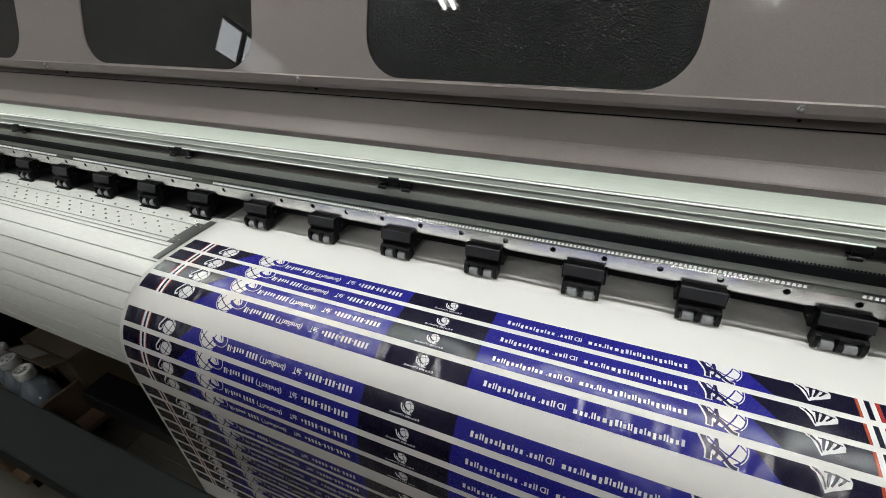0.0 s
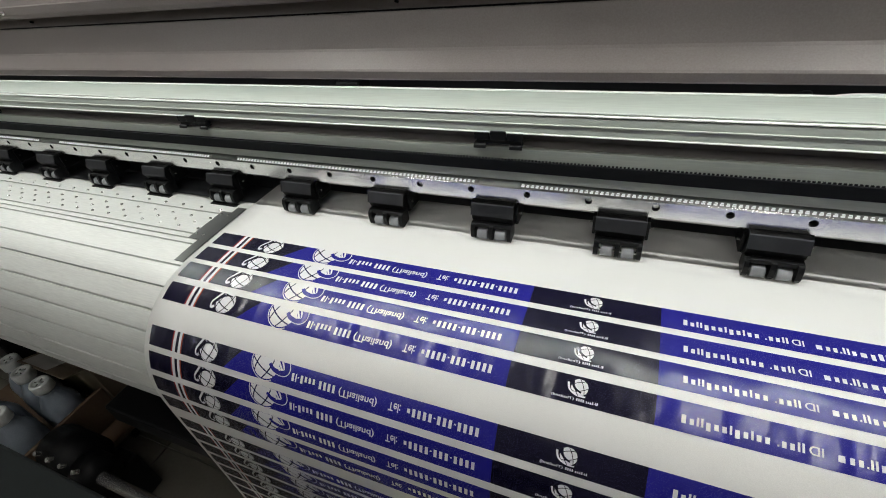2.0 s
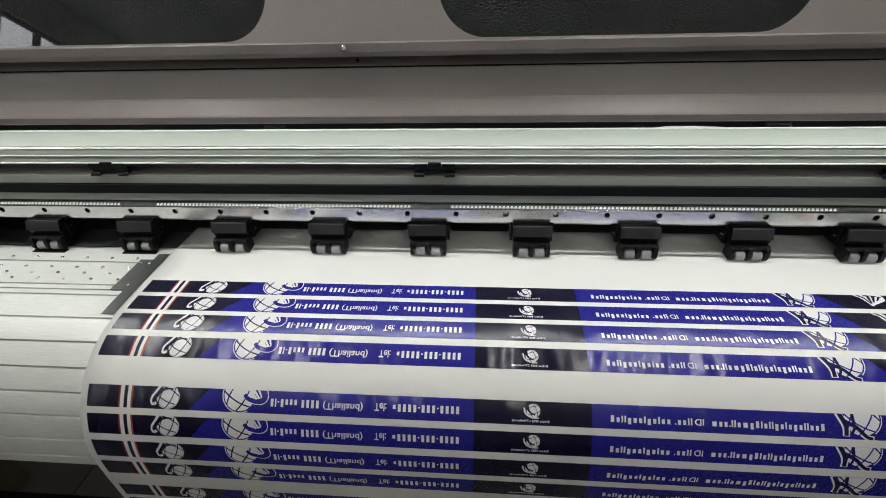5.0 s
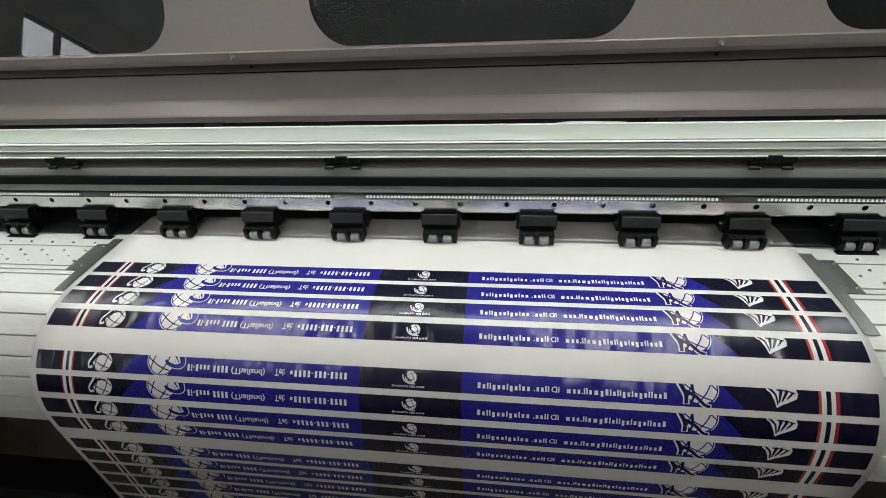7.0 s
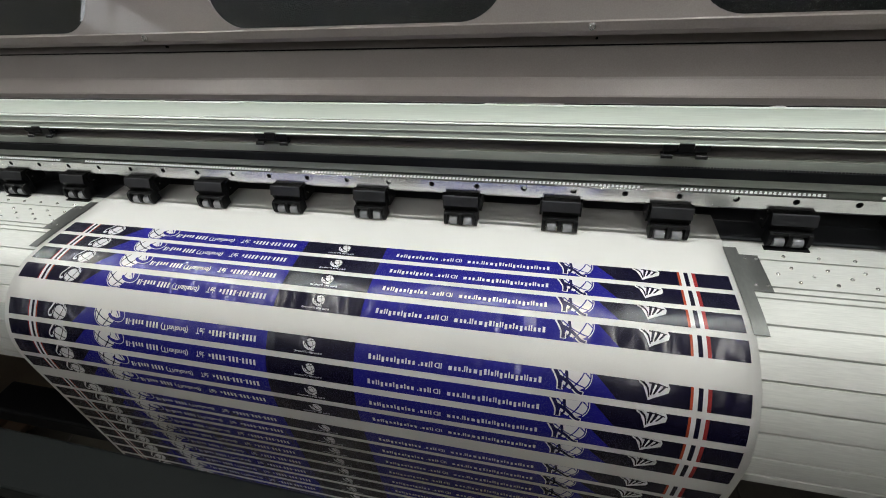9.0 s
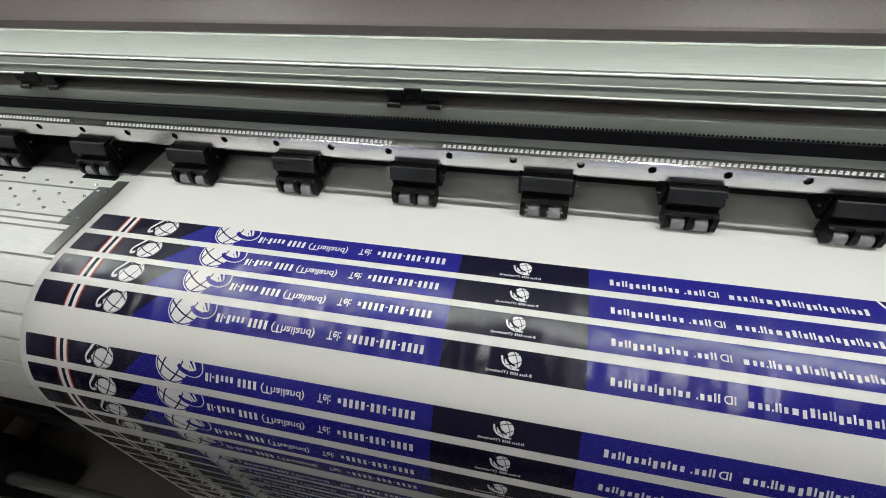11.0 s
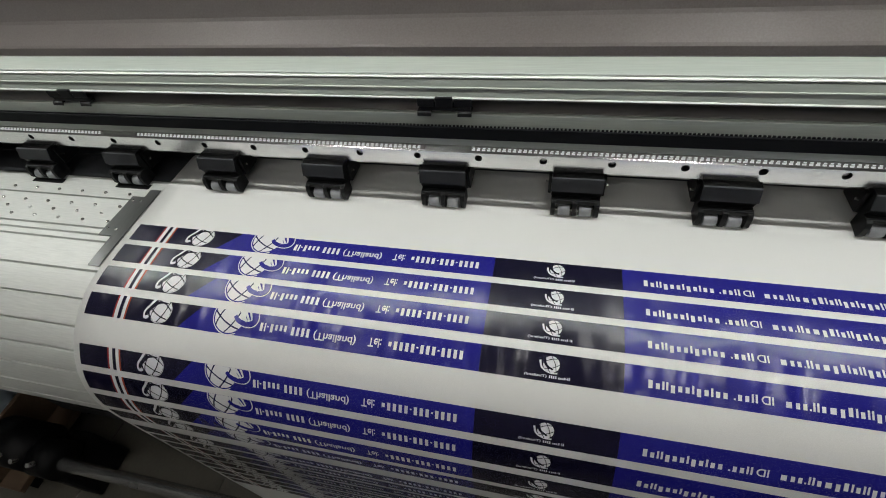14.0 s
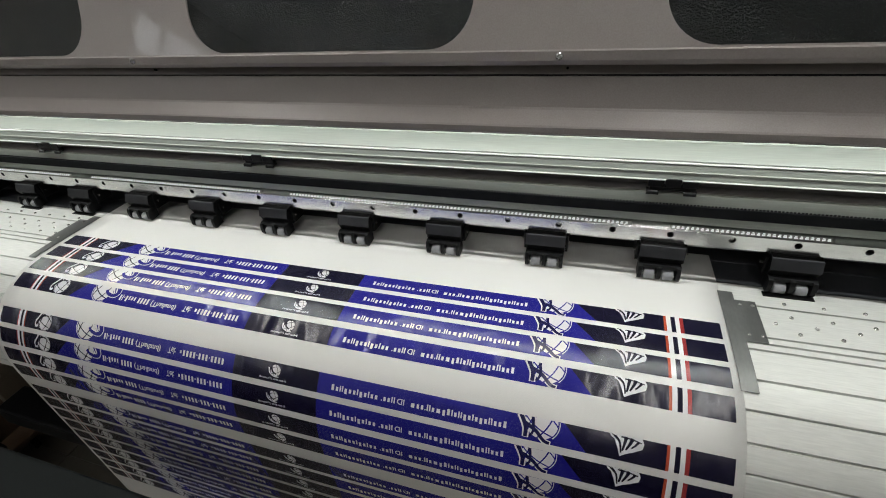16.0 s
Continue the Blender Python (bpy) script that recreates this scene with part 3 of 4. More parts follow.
def hood_panel():
    """The sloping panel with one rounded opening per field."""
    b = bmesh.new()
    L = 0.26
    ring = rounded(WIN_W, WIN_S0, WIN_S1, WIN_R)
    n = len(ring)
    for k in range(-4, 4):
        xc = WIN_C + WIN_STEP * k
        hw = WIN_STEP / 2
        inner = [b.verts.new(on_panel(xc + x, s)) for x, s in ring]
        deep = [b.verts.new(on_panel(xc + x, s, -0.002)) for x, s in ring]
        outer, flat_at = [], []
        for x, s in ring:
            cx, cs = 0.0, (WIN_S0 + WIN_S1) / 2
            dx, ds = x - cx, s - cs
            m = min(hw / abs(dx) if dx else 1e9, ((L - cs) / ds if ds > 0 else cs / -ds) if ds else 1e9)
            outer.append(b.verts.new(on_panel(xc + dx * m, cs + ds * m)))
            flat_at.append((dx * m, cs + ds * m))
        for i in range(n):
            j = (i + 1) % n
            b.faces.new((inner[i], inner[j], outer[j], outer[i]))
            b.faces.new((deep[i], deep[j], inner[j], inner[i]))
        for cx, cs, q in ((hw, L, 0), (-hw, L, 1), (-hw, 0, 2), (hw, 0, 3)):
            # close the corner between the nearest fan points on its two sides
            side = min((i for i in range(n) if abs(flat_at[i][0] - cx) < 1e-6), key=lambda i: abs(flat_at[i][1] - cs))
            edge = min((i for i in range(n) if abs(flat_at[i][1] - cs) < 1e-6), key=lambda i: abs(flat_at[i][0] - cx))
            b.faces.new((b.verts.new(on_panel(xc + cx, cs)), outer[side], outer[edge]))
    bmesh.ops.remove_doubles(b, verts=b.verts, dist=0.00002)
    return b


part("hood_panel", hood_panel(), PAINT, hood, "sloping taupe panel")
part("hood_top", prism(X0, X1, [(0.0885, 1.4605), (0.093, 1.4593), (0.36, 1.50), (0.36, 1.52)]), PAINT, hood)
part("lamp_bracket", box(X0 + 0.1, X1 - 0.1, 0.0340, 0.0480, 1.1964, 1.1984), DARK_METAL, hood, "dark strip holding the led lights")


def pane_mesh():
    b = bmesh.new()
    ring = rounded(WIN_W + 0.006, WIN_S0 - 0.003, WIN_S1 + 0.003, WIN_R)
    f = [b.verts.new(on_panel(x, s, -0.0022)) for x, s in ring]
    k = [b.verts.new(on_panel(x, s, -0.0052)) for x, s in ring]
    b.faces.new(f)
    b.faces.new(k[::-1])
    for i in range(len(ring)):
        j = (i + 1) % len(ring)
        b.faces.new((f[i], f[j], k[j], k[i]))
    return b


pane0 = part("window_pane", pane_mesh(), PANE, hood, "dark embossed plastic window pane")
pane0.location = (WIN_C, 0, 0)
for k in range(-4, 4):
    if k:
        ob = new("window_pane", pane0.data)
        ob.parent = hood
        ob.location = (WIN_C + WIN_STEP * k, 0, 0)
        ob["label"] = "dark embossed plastic window pane"


def hood_screw():
    b = lathe([(0.0033, 0.0), (0.0033, 0.0012), (0.0029, 0.0024), (0.0018, 0.0030), (0.0013, 0.0010)], 12)
    bmesh.ops.rotate(b, cent=(0, 0, 0), matrix=Matrix.Rotation(radians(80), 3, "X"), verts=b.verts)
    return b


screw = None
for k in range(-4, 4):
    x = 0.2745 + 0.4465 * k
    if screw is None:
        screw = part("hood_screw", hood_screw(), CHROME, hood, "small cross-head screw", False)
        ob = screw
    else:
        ob = new("hood_screw", screw.data)
        ob.parent = hood
        ob["label"] = "small cross-head screw"
    ob.location = (x, 0.0003, 1.2088)
    hole = part("drain_hole", rod((x + 0.006, 0.0160, 1.1958), (x + 0.006, 0.0195, 1.1945), 0.0011, 8), BLACK, hood)

# ---- LED strips, and their reflection on the rail drawn as glowing dots ----


def led_strip(x0, x1, y, z, pitch, wide, rows, mat, name, label, tilt=0.0, half=0.006, gap=0.0028):
    s = tagged(empty(name), label, "led strip", group="led strips in the printer")
    s.location = ((x0 + x1) / 2, y, z)
    h = (x1 - x0) / 2
    carrier = box(-h, h, -half, half, 0.0, 0.0012)
    verts, faces = [], []
    n = int((x1 - x0) / pitch)
    for i in range(n):
        for r in range(rows):
            cx = -h + pitch * (i + 0.5) + (pitch / 2 if r else 0)
            cy = 0.0 if rows == 1 else (-gap + 2 * gap * r)
            m = len(verts)
            verts += [(cx - wide, cy - wide, -0.00015), (cx + wide, cy - wide, -0.00015), (cx + wide, cy + wide, -0.00015), (cx - wide, cy + wide, -0.00015)]
            faces.append((m, m + 3, m + 2, m + 1))
    part("carrier", carrier, CAP if half > 0.003 else BLACK, s)
    me = bpy.data.meshes.new("chip")
    me.from_pydata(verts, [], faces)
    me.materials.append(mat)
    c = new("chip", me)
    c.parent = s
    c["kind"] = "stuff"
    c["label"] = "row of glowing white chips"
    s.rotation_euler = (radians(tilt), 0, 0)
    return s


for x0, x1 in ((-1.30, -0.87), (-0.86, -0.02), (-0.01, 0.82)):
    led_strip(x0, x1, LED_Y, LED_Z, 0.0050, 0.0008, 1, LED, "led_light_strip", "white led strip glowing under the hood", LED_TILT, 0.0035)


def rail_led_reflection(x0, x1):
    """A narrow strip of two staggered glowing rows on the rail's sloping upper edge, imitating reflected LEDs."""
    s = tagged(empty("led_rail_reflection"), "glowing dots standing in for the led reflection along the rail edge", "led strip", group="led strips in the printer")
    s.location = ((x0 + x1) / 2, 0.0794, 1.01115)
    s.rotation_euler = (radians(46), 0, 0)
    h = (x1 - x0) / 2
    part("carrier", box(-h, h, -0.0022, 0.0022, 0.0, 0.0003), RECESS, s)
    verts, faces = [], []
    pitch = 0.0048
    for i in range(int((x1 - x0) / pitch)):
        for cy, half, tall, off in ((-0.0008, 0.0015, 0.0007, 0.0), (0.0008, 0.0012, 0.0005, 0.0004)):
            cx = -h + pitch * (i + 0.5) + off
            n = len(verts)
            for k, z in ((1.0, 0.0003), (0.8, 0.0008)):
                verts += [(cx - half * k, cy - tall * k, z), (cx + half * k, cy - tall * k, z), (cx + half * k, cy + tall * k, z), (cx - half * k, cy + tall * k, z)]
            faces += [(n + 4, n + 5, n + 6, n + 7)] + [(n + j, n + (j + 1) % 4, n + 4 + (j + 1) % 4, n + 4 + j) for j in range(4)]
    me = bpy.data.meshes.new("chip")
    me.from_pydata(verts, [], faces)
    me.materials.append(RAIL_GLINT)
    c = new("chip", me)
    c.parent = s
    c["kind"] = "stuff"
    c["label"] = "rows of glowing white dots drawn for reflected chips"
    return s


# added emissive dots imitate the LED reflection in the polished edge
for x0, x1 in ((-1.20, -0.895), (-0.845, -0.515), (-0.47, -0.135), (-0.09, 0.36), (0.40, 0.55), (0.60, 0.95)):
    rail_led_reflection(x0, x1)

# ---- paper and print ----
SHEET = [(0.20, 0.86), (0.175, 0.90), (0.15, 0.935), (0.132, 0.9495)] + [(0.09, Z + 0.0006), (0.0675, Z + 0.0006), (0.0655, Z + 0.0019), (0.0622, Z + 0.0019), (0.0600, Z + 0.0003), (0.0560, Z + 0.0003), (0.0535, Z + 0.0008), (0.0300, Z + 0.0006)] + [(y, z + 0.0006) for y, z in BED[2:6]] + [(y - 0.0005, z + 0.0004) for y, z in BED[6:]] + [(-0.1672, 0.80), (-0.1672, 0.74), (-0.1672, 0.30), (-0.1672, 0.205)]
SD = dense(SHEET, 0.002)
SS = np.r_[0, np.cumsum(np.linalg.norm(np.diff(SD, axis=0), axis=1))]
SS = SS - np.interp(0.0, SD[::-1, 0], SS[::-1])
STAN = np.gradient(SD, axis=0)
STAN /= np.linalg.norm(STAN, axis=1)[:, None]


def on_sheet(x, v, lift):
    y, z = np.interp(v, SS, SD[:, 0]), np.interp(v, SS, SD[:, 1])
    ty, tz = np.interp(v, SS, STAN[:, 0]), np.interp(v, SS, STAN[:, 1])
    # the sheet goes forward and down: its outer side is up and to the front
    return (x, y + lift * tz, z - lift * ty)


paper = tagged(empty("printed_paper"), "white transfer paper printed with rows of blue and navy lanyard strips", "paper")
part("sheet", sheet([-0.4575 + 0.915 * i / 30 for i in range(31)], [tuple(p) for p in SD[::2]], -0.00025), PAPER, paper, "blank white paper", True)

W = 0.0220
PITCH = 0.0286


def flat(polys):
    """Polygons in x and v, cut to the strip and into rows so that they follow the bend."""
    b = bmesh.new()
    for pts, mi in polys:
        try:
            f = b.faces.new([b.verts.new((x, v, 0)) for x, v in pts])
            f.material_index = mi
        except ValueError:
            pass
    for v, clear in ((0.0, -1), (W, 1)):
        bmesh.ops.bisect_plane(b, geom=b.verts[:] + b.edges[:] + b.faces[:], dist=1e-7, plane_co=(0, v, 0), plane_no=(0, 1, 0), clear_inner=clear < 0, clear_outer=clear > 0)
    for i in range(1, 7):
        bmesh.ops.bisect_plane(b, geom=b.verts[:] + b.edges[:] + b.faces[:], dist=1e-7, plane_co=(0, W * i / 7, 0), plane_no=(0, 1, 0))
    bmesh.ops.triangulate(b, faces=[f for f in b.faces if len(f.verts) > 4])
    return b


def data_of(b):
    b.verts.index_update()
    d = (np.array([v.co[:] for v in b.verts]), [[v.index for v in f.verts] for f in b.faces], [f.material_index for f in b.faces])
    b.free()
    return d


def laid(name, d, v0, lift, mats, parent, label=""):
    co, faces, idx = d
    pts = [on_sheet(x, v0 + v, lift + lz) for x, v, lz in co]
    me = bpy.data.meshes.new(name)
    me.from_pydata(pts, [], faces)
    for m in mats:
        me.materials.append(m)
    me.polygons.foreach_set("material_index", idx)
    # outer side up
    ob = new(name, me)
    ob.parent = parent
    if label:
        ob["label"] = label
    return ob


def quad(xa, xb, skew=0.0, skew2=None, mi=0):
    s2 = skew if skew2 is None else skew2
    return ([(xa + skew, 0), (xb + s2, 0), (xb - s2, W), (xa - skew, W)], mi)


def line(x0, v0, x1, v1, w, mi):
    d = Vector((x1 - x0, v1 - v0)).normalized()
    n = Vector((-d.y, d.x)) * w / 2
    return ([(x0 + n.x, v0 + n.y), (x1 + n.x, v1 + n.y), (x1 - n.x, v1 - n.y), (x0 - n.x, v0 - n.y)], mi)


def disc(x, v, r, mi, seg=28, ry=None):
    return ([(x + r * math.cos(2 * math.pi * i / seg), v + (ry or r) * math.sin(2 * math.pi * i / seg)) for i in range(seg)], mi)


def arc(x, v, r, a0, a1, w, mi, seg=12, ry=None):
    out = []
    k = (ry or r) / r
    for i in range(seg):
        a, c = radians(a0 + (a1 - a0) * i / seg), radians(a0 + (a1 - a0) * (i + 1) / seg)
        out.append(([(x + (r + w / 2) * math.cos(a), v + k * (r + w / 2) * math.sin(a)), (x + (r + w / 2) * math.cos(c), v + k * (r + w / 2) * math.sin(c)),
                     (x + (r - w / 2) * math.cos(c), v + k * (r - w / 2) * math.sin(c)), (x + (r - w / 2) * math.cos(a), v + k * (r - w / 2) * math.sin(a))], mi))
    return out


def swell(pts, w0, w1, mi):
    """A stroke of changing width along a smooth curve through the points."""
    out = []
    if len(pts) > 2:
        ks = np.arange(len(pts))
        p = np.array([pts[0]] + list(pts) + [pts[-1]], float)
        fine = []
        for i in ks[:-1]:
            a, b, c, d = p[i], p[i + 1], p[i + 2], p[i + 3]
            for u in (0.0, 0.25, 0.5, 0.75):
                fine.append(tuple(0.5 * (2 * b + (c - a) * u + (2 * a - 5 * b + 4 * c - d) * u * u + (3 * b - a - 3 * c + d) * u ** 3)))
        pts = fine + [tuple(p[-1])]
    p = np.array(pts, float)
    tan = np.gradient(p, axis=0)
    tan /= np.linalg.norm(tan, axis=1)[:, None] + 1e-12
    half = np.linspace(w0, w1, len(p))[:, None] / 2 * np.stack([-tan[:, 1], tan[:, 0]], 1)
    a, b = p + half, p - half
    for i in range(len(p) - 1):
        out.append(([tuple(a[i]), tuple(a[i + 1]), tuple(b[i + 1]), tuple(b[i])], mi))
    return out


def stacked(layers):
    """Layers of polygons, each a hair above the one before."""
    verts, faces, idx = [], [], []
    for k, polys in enumerate(layers):
        co, fs, mi = data_of(flat(polys))
        n = len(verts)
        verts += [(x, v, 0.00010 * k) for x, v, _ in co]
        faces += [[n + i for i in f] for f in fs]
        idx += mi
    return np.array(verts), faces, idx


# bands of one strip: navy ends, thin white and red stripes, slanted blue fields
NV, DB, BL, RD, OR, WH = range(6)
BAND_MATS = (NAVY, NAVY2, BLUE, RED, RED2, WHITE_INK)
BANDS = [quad(-0.45, -0.4165), quad(-0.4165, -0.4148, mi=RD), quad(-0.4148, -0.4108, mi=WH), quad(-0.4108, -0.4070, mi=NV), quad(-0.4070, -0.4034, mi=WH), quad(-0.4034, -0.4015, mi=OR),
         quad(-0.4015, -0.3315, 0, 0.0105), quad(-0.3315, -0.3100, 0.0105, 0.0, BL), quad(-0.3100, -0.0572, mi=BL), quad(-0.0572, 0.0532), quad(0.0532, 0.3090, mi=BL),
         quad(0.3090, 0.3215, 0, -0.0105, BL), quad(0.3215, 0.3975, -0.0105, 0), quad(0.3975, 0.4000, mi=OR), quad(0.4000, 0.4043, mi=WH), quad(0.4043, 0.4085, mi=NV), quad(0.4085, 0.4125, mi=WH),
         quad(0.4125, 0.4160, mi=RD), quad(0.4160, 0.45)]
strip_data = data_of(flat(BANDS))


def globe(x, v, r, tilt, ink_i):
    """White ball with curved dark seams."""
    c, s = math.cos(radians(tilt)), math.sin(radians(tilt))
    seams = []
    for off, bow in ((-0.42, -0.16), (0.30, 0.14)):
        for flip in (0, 1):
            pts = []
            for i in range(9):
                u = -1 + 2 * i / 8
                a, b = (off + bow * (1 - u * u)) * r, u * r * math.sqrt(max(0.0, 1 - (off) ** 2))
                if flip:
                    a, b = b, a
                pts.append((x + c * a - s * b, v + s * a + c * b))
            seams += swell(pts, 0.085 * r, 0.085 * r, ink_i)
    return [disc(x, v, r, WH)], seams


ga, sa = globe(-0.3645, 0.0088, 0.0118, 25, NV)
EMBLEM_A = [ga + swell([(-0.3722, -0.001), (-0.3765, 0.006), (-0.3800, 0.0115), (-0.3795, 0.0165), (-0.3765, 0.0150)], 0.004, 0.0046, WH), sa + arc(-0.3645, 0.0088, 0.0124, -20, 130, 0.0006, WH),
            swell([(-0.3700, 0.001), (-0.3745, 0.007), (-0.3785, 0.0125), (-0.3783, 0.0155)], 0.0042, 0.0028, NV) + swell([(-0.3695, 0.003), (-0.3640, 0.0018), (-0.3585, 0.0022)], 0.0022, 0.0012, NV)]
gb, sb = globe(-0.2895, 0.0050, 0.0158, 28, DB)
PALM = [(-0.2845, 0.0045), (-0.2802, 0.0085), (-0.2730, 0.0106), (-0.2665, 0.0100), (-0.2635, 0.0062), (-0.2655, -0.0010)]
EMBLEM_B = [gb + arc(-0.2895, 0.0050, 0.0174, 60, 200, 0.0009, WH) + swell(PALM, 0.0050, 0.0085, WH), sb,
            swell(PALM, 0.0034, 0.0066, BL),
            [line(-0.2802, -0.001, -0.2716, 0.0085, 0.0022, WH), line(-0.2755, -0.001, -0.2690, 0.0080, 0.0020, WH), line(-0.2708, -0.001, -0.2668, 0.0066, 0.0014, WH)]]
gc, scm = globe(-0.0010, 0.0085, 0.0064, -20, NV)
EMBLEM_C = [gc + swell([(-0.0098, 0.0060), (-0.0082, 0.0115), (-0.0025, 0.0148), (0.0040, 0.0150)], 0.0016, 0.0010, WH), scm + swell([(-0.0070, 0.0050), (-0.0045, 0.0098), (0.0005, 0.0125)], 0.0024, 0.0012, NV)]
gd, sd = globe(0.2905, 0.0035, 0.0150, 30, BL)
EMBLEM_D = [gd + arc(0.2905, 0.0035, 0.0166, -10, 50, 0.0008, WH) + swell([(0.2700, -0.001), (0.2760, 0.0105), (0.2765, 0.0195)], 0.0062, 0.0062, WH) + swell([(0.2745, 0.0060), (0.2850, 0.0110), (0.2935, 0.0195), (0.3000, 0.0212)], 0.0062, 0.0048, WH), sd,
            swell([(0.2708, -0.001), (0.2762, 0.0100), (0.2764, 0.0190)], 0.0040, 0.0036, DB) + swell([(0.2745, 0.0062), (0.2850, 0.0112), (0.2935, 0.0192), (0.2990, 0.0208)], 0.0040, 0.0026, DB)
            + swell([(0.2820, -0.001), (0.2835, 0.0120), (0.2800, 0.0180)], 0.0030, 0.0020, DB)]
LEAF = ([(0.3500, -0.001), (0.3512, 0.0020), (0.3545, 0.0040), (0.3575, 0.0110), (0.3598, 0.0182), (0.3650, 0.0150), (0.3700, 0.0128), (0.3780, 0.0088), (0.3792, 0.0040), (0.3770, -0.001)], WH)
EMBLEM_E = [[LEAF], swell([(0.3545, 0.0010), (0.3590, 0.0060), (0.3606, 0.0150)], 0.0024, 0.0012, NV) + swell([(0.3642, 0.0005), (0.3632, 0.0060), (0.3618, 0.0130)], 0.0034, 0.0014, NV)
            + swell([(0.3696, 0.0010), (0.3676, 0.0060), (0.3644, 0.0118)], 0.0034, 0.0014, NV) + swell([(0.3746, 0.0030), (0.3725, 0.0060), (0.3690, 0.0095)], 0.0024, 0.0012, NV),
            swell([(0.3600, 0.0012), (0.3690, 0.0018), (0.3770, 0.0036)], 0.0014, 0.0010, NV) + swell([(0.3520, 0.0000), (0.3560, 0.0020)], 0.0010, 0.0010, NV)]
emblems = [stacked(e) for e in (EMBLEM_A, EMBLEM_B, EMBLEM_C, EMBLEM_D, EMBLEM_E)]


def word(text, x0, x1, v0, v1, flip_x, flip_v):
    """A word in the built-in font, fitted to a field of the strip."""
    cu = bpy.data.curves.new("word", "FONT")
    cu.body = text
    cu.offset = 0.014
    ob = bpy.data.objects.new("word", cu)
    scene.collection.objects.link(ob)
    me = bpy.data.meshes.new_from_object(ob.evaluated_get(bpy.context.evaluated_depsgraph_get()))
    co = np.array([v.co[:] for v in me.vertices])
    faces = [list(p.vertices) for p in me.polygons]
    bpy.data.objects.remove(ob)
    bpy.data.curves.remove(cu)
    lo, hi = co.min(0), co.max(0)
    u = (co[:, 0] - lo[0]) / (hi[0] - lo[0])
    w = (co[:, 1] - lo[1]) / (hi[1] - lo[1])
    if flip_x:
        u = 1 - u
    if not flip_v:
        w = 1 - w
    out = np.stack([x0 + (x1 - x0) * u, v0 + (v1 - v0) * w, 0 * u], 1)
    return out, faces


WIDE = {"T": 1.0, "x": 0.92, "m": 1.35, "g": 0.95, "n": 0.5, "-": 0.6, "+": 0.95, ".": 0.42, " ": 0.55}
SPAN = {"T": (0.0, 1.0), "x": (0.0, 0.70), "m": (0.0, 0.70), "g": (-0.24, 0.70), "n": (0.0, 1.0), "-": (0.28, 0.46), "+": (0.12, 0.66), ".": (0.0, 0.22)}


def bars(x0, x1, base, top, kinds):
    """A run of plain bars, one for each letter: tall, low, hanging, narrow or short ones."""
    total = sum(WIDE[k] for k in kinds)
    out, x = [], x0
    for k in kinds:
        w = (x1 - x0) * WIDE[k] / total
        if k != " ":
            lo, hi = SPAN[k]
            a, b, g = base + (top - base) * lo, base + (top - base) * hi, w * 0.22
            out.append(([(x + g, a), (x + w - g, a), (x + w - g, b), (x + g, b)], 0))
        x += w
    return out


def lettering(words, fields):
    verts, faces = [], []
    for w in words:
        co, fs = word(*w)
        n = len(verts)
        verts += [tuple(c) for c in co]
        faces += [[n + i for i in f] for f in fs]
    co, fs, _ = data_of(flat([b for f in fields for b in bars(*f)]))
    n = len(verts)
    verts += [tuple(c) for c in co]
    faces += [[n + i for i in f] for f in fs]
    return np.array(verts), faces, [0] * len(faces)


# upside-down mirror writing on one half, mirror writing on the other
LETTER_L = lettering([("(Thailand)", -0.2045, -0.1650, 0.0070, 0.0158, False, True), ("Tel:", -0.1535, -0.1418, 0.0072, 0.0148, False, True)],
                     [(-0.2584, -0.2078, 0.0074, 0.0148, "Tn-Txxx TTTT"), (-0.1365, -0.0702, 0.0076, 0.0146, "+TTTT-TTT-TTTT")])
LETTER_R = lettering([("ID", 0.1458, 0.1537, 0.0098, 0.0156, True, False)],
                     [(0.0690, 0.1250, 0.0156, 0.0096, "Txnngxxngxnxx"), (0.1275, 0.1440, 0.0156, 0.0096, ".xxnn"), (0.1597, 0.2593, 0.0156, 0.0096, "mxx.nnxmgTnxnngxnxgxnnxxT")])
LETTER_C = lettering([("(Thailand)", -0.0212, -0.0040, 0.0168, 0.0194, True, False)], [(-0.0025, 0.0140, 0.0191, 0.0170, "TTTT xxxT-nT")])

STARTS = [0.0002, 0.0286, 0.0569, 0.0868, 0.1378, 0.1667, 0.1968, 0.2265] + [0.2712 + 0.0288 * k for k in range(9)]
for v0 in STARTS:
    st = laid("printed_strip", strip_data, v0, 0.00018, BAND_MATS, paper, "navy and blue printed lanyard strip")
    for e in emblems:
        laid("emblem", e, v0, 0.00034, BAND_MATS, st, "white ball emblem")
    for l in (LETTER_L, LETTER_R, LETTER_C):
        laid("lettering", l, v0, 0.00034, (WHITE_INK,), st, "white mirror-written lettering")

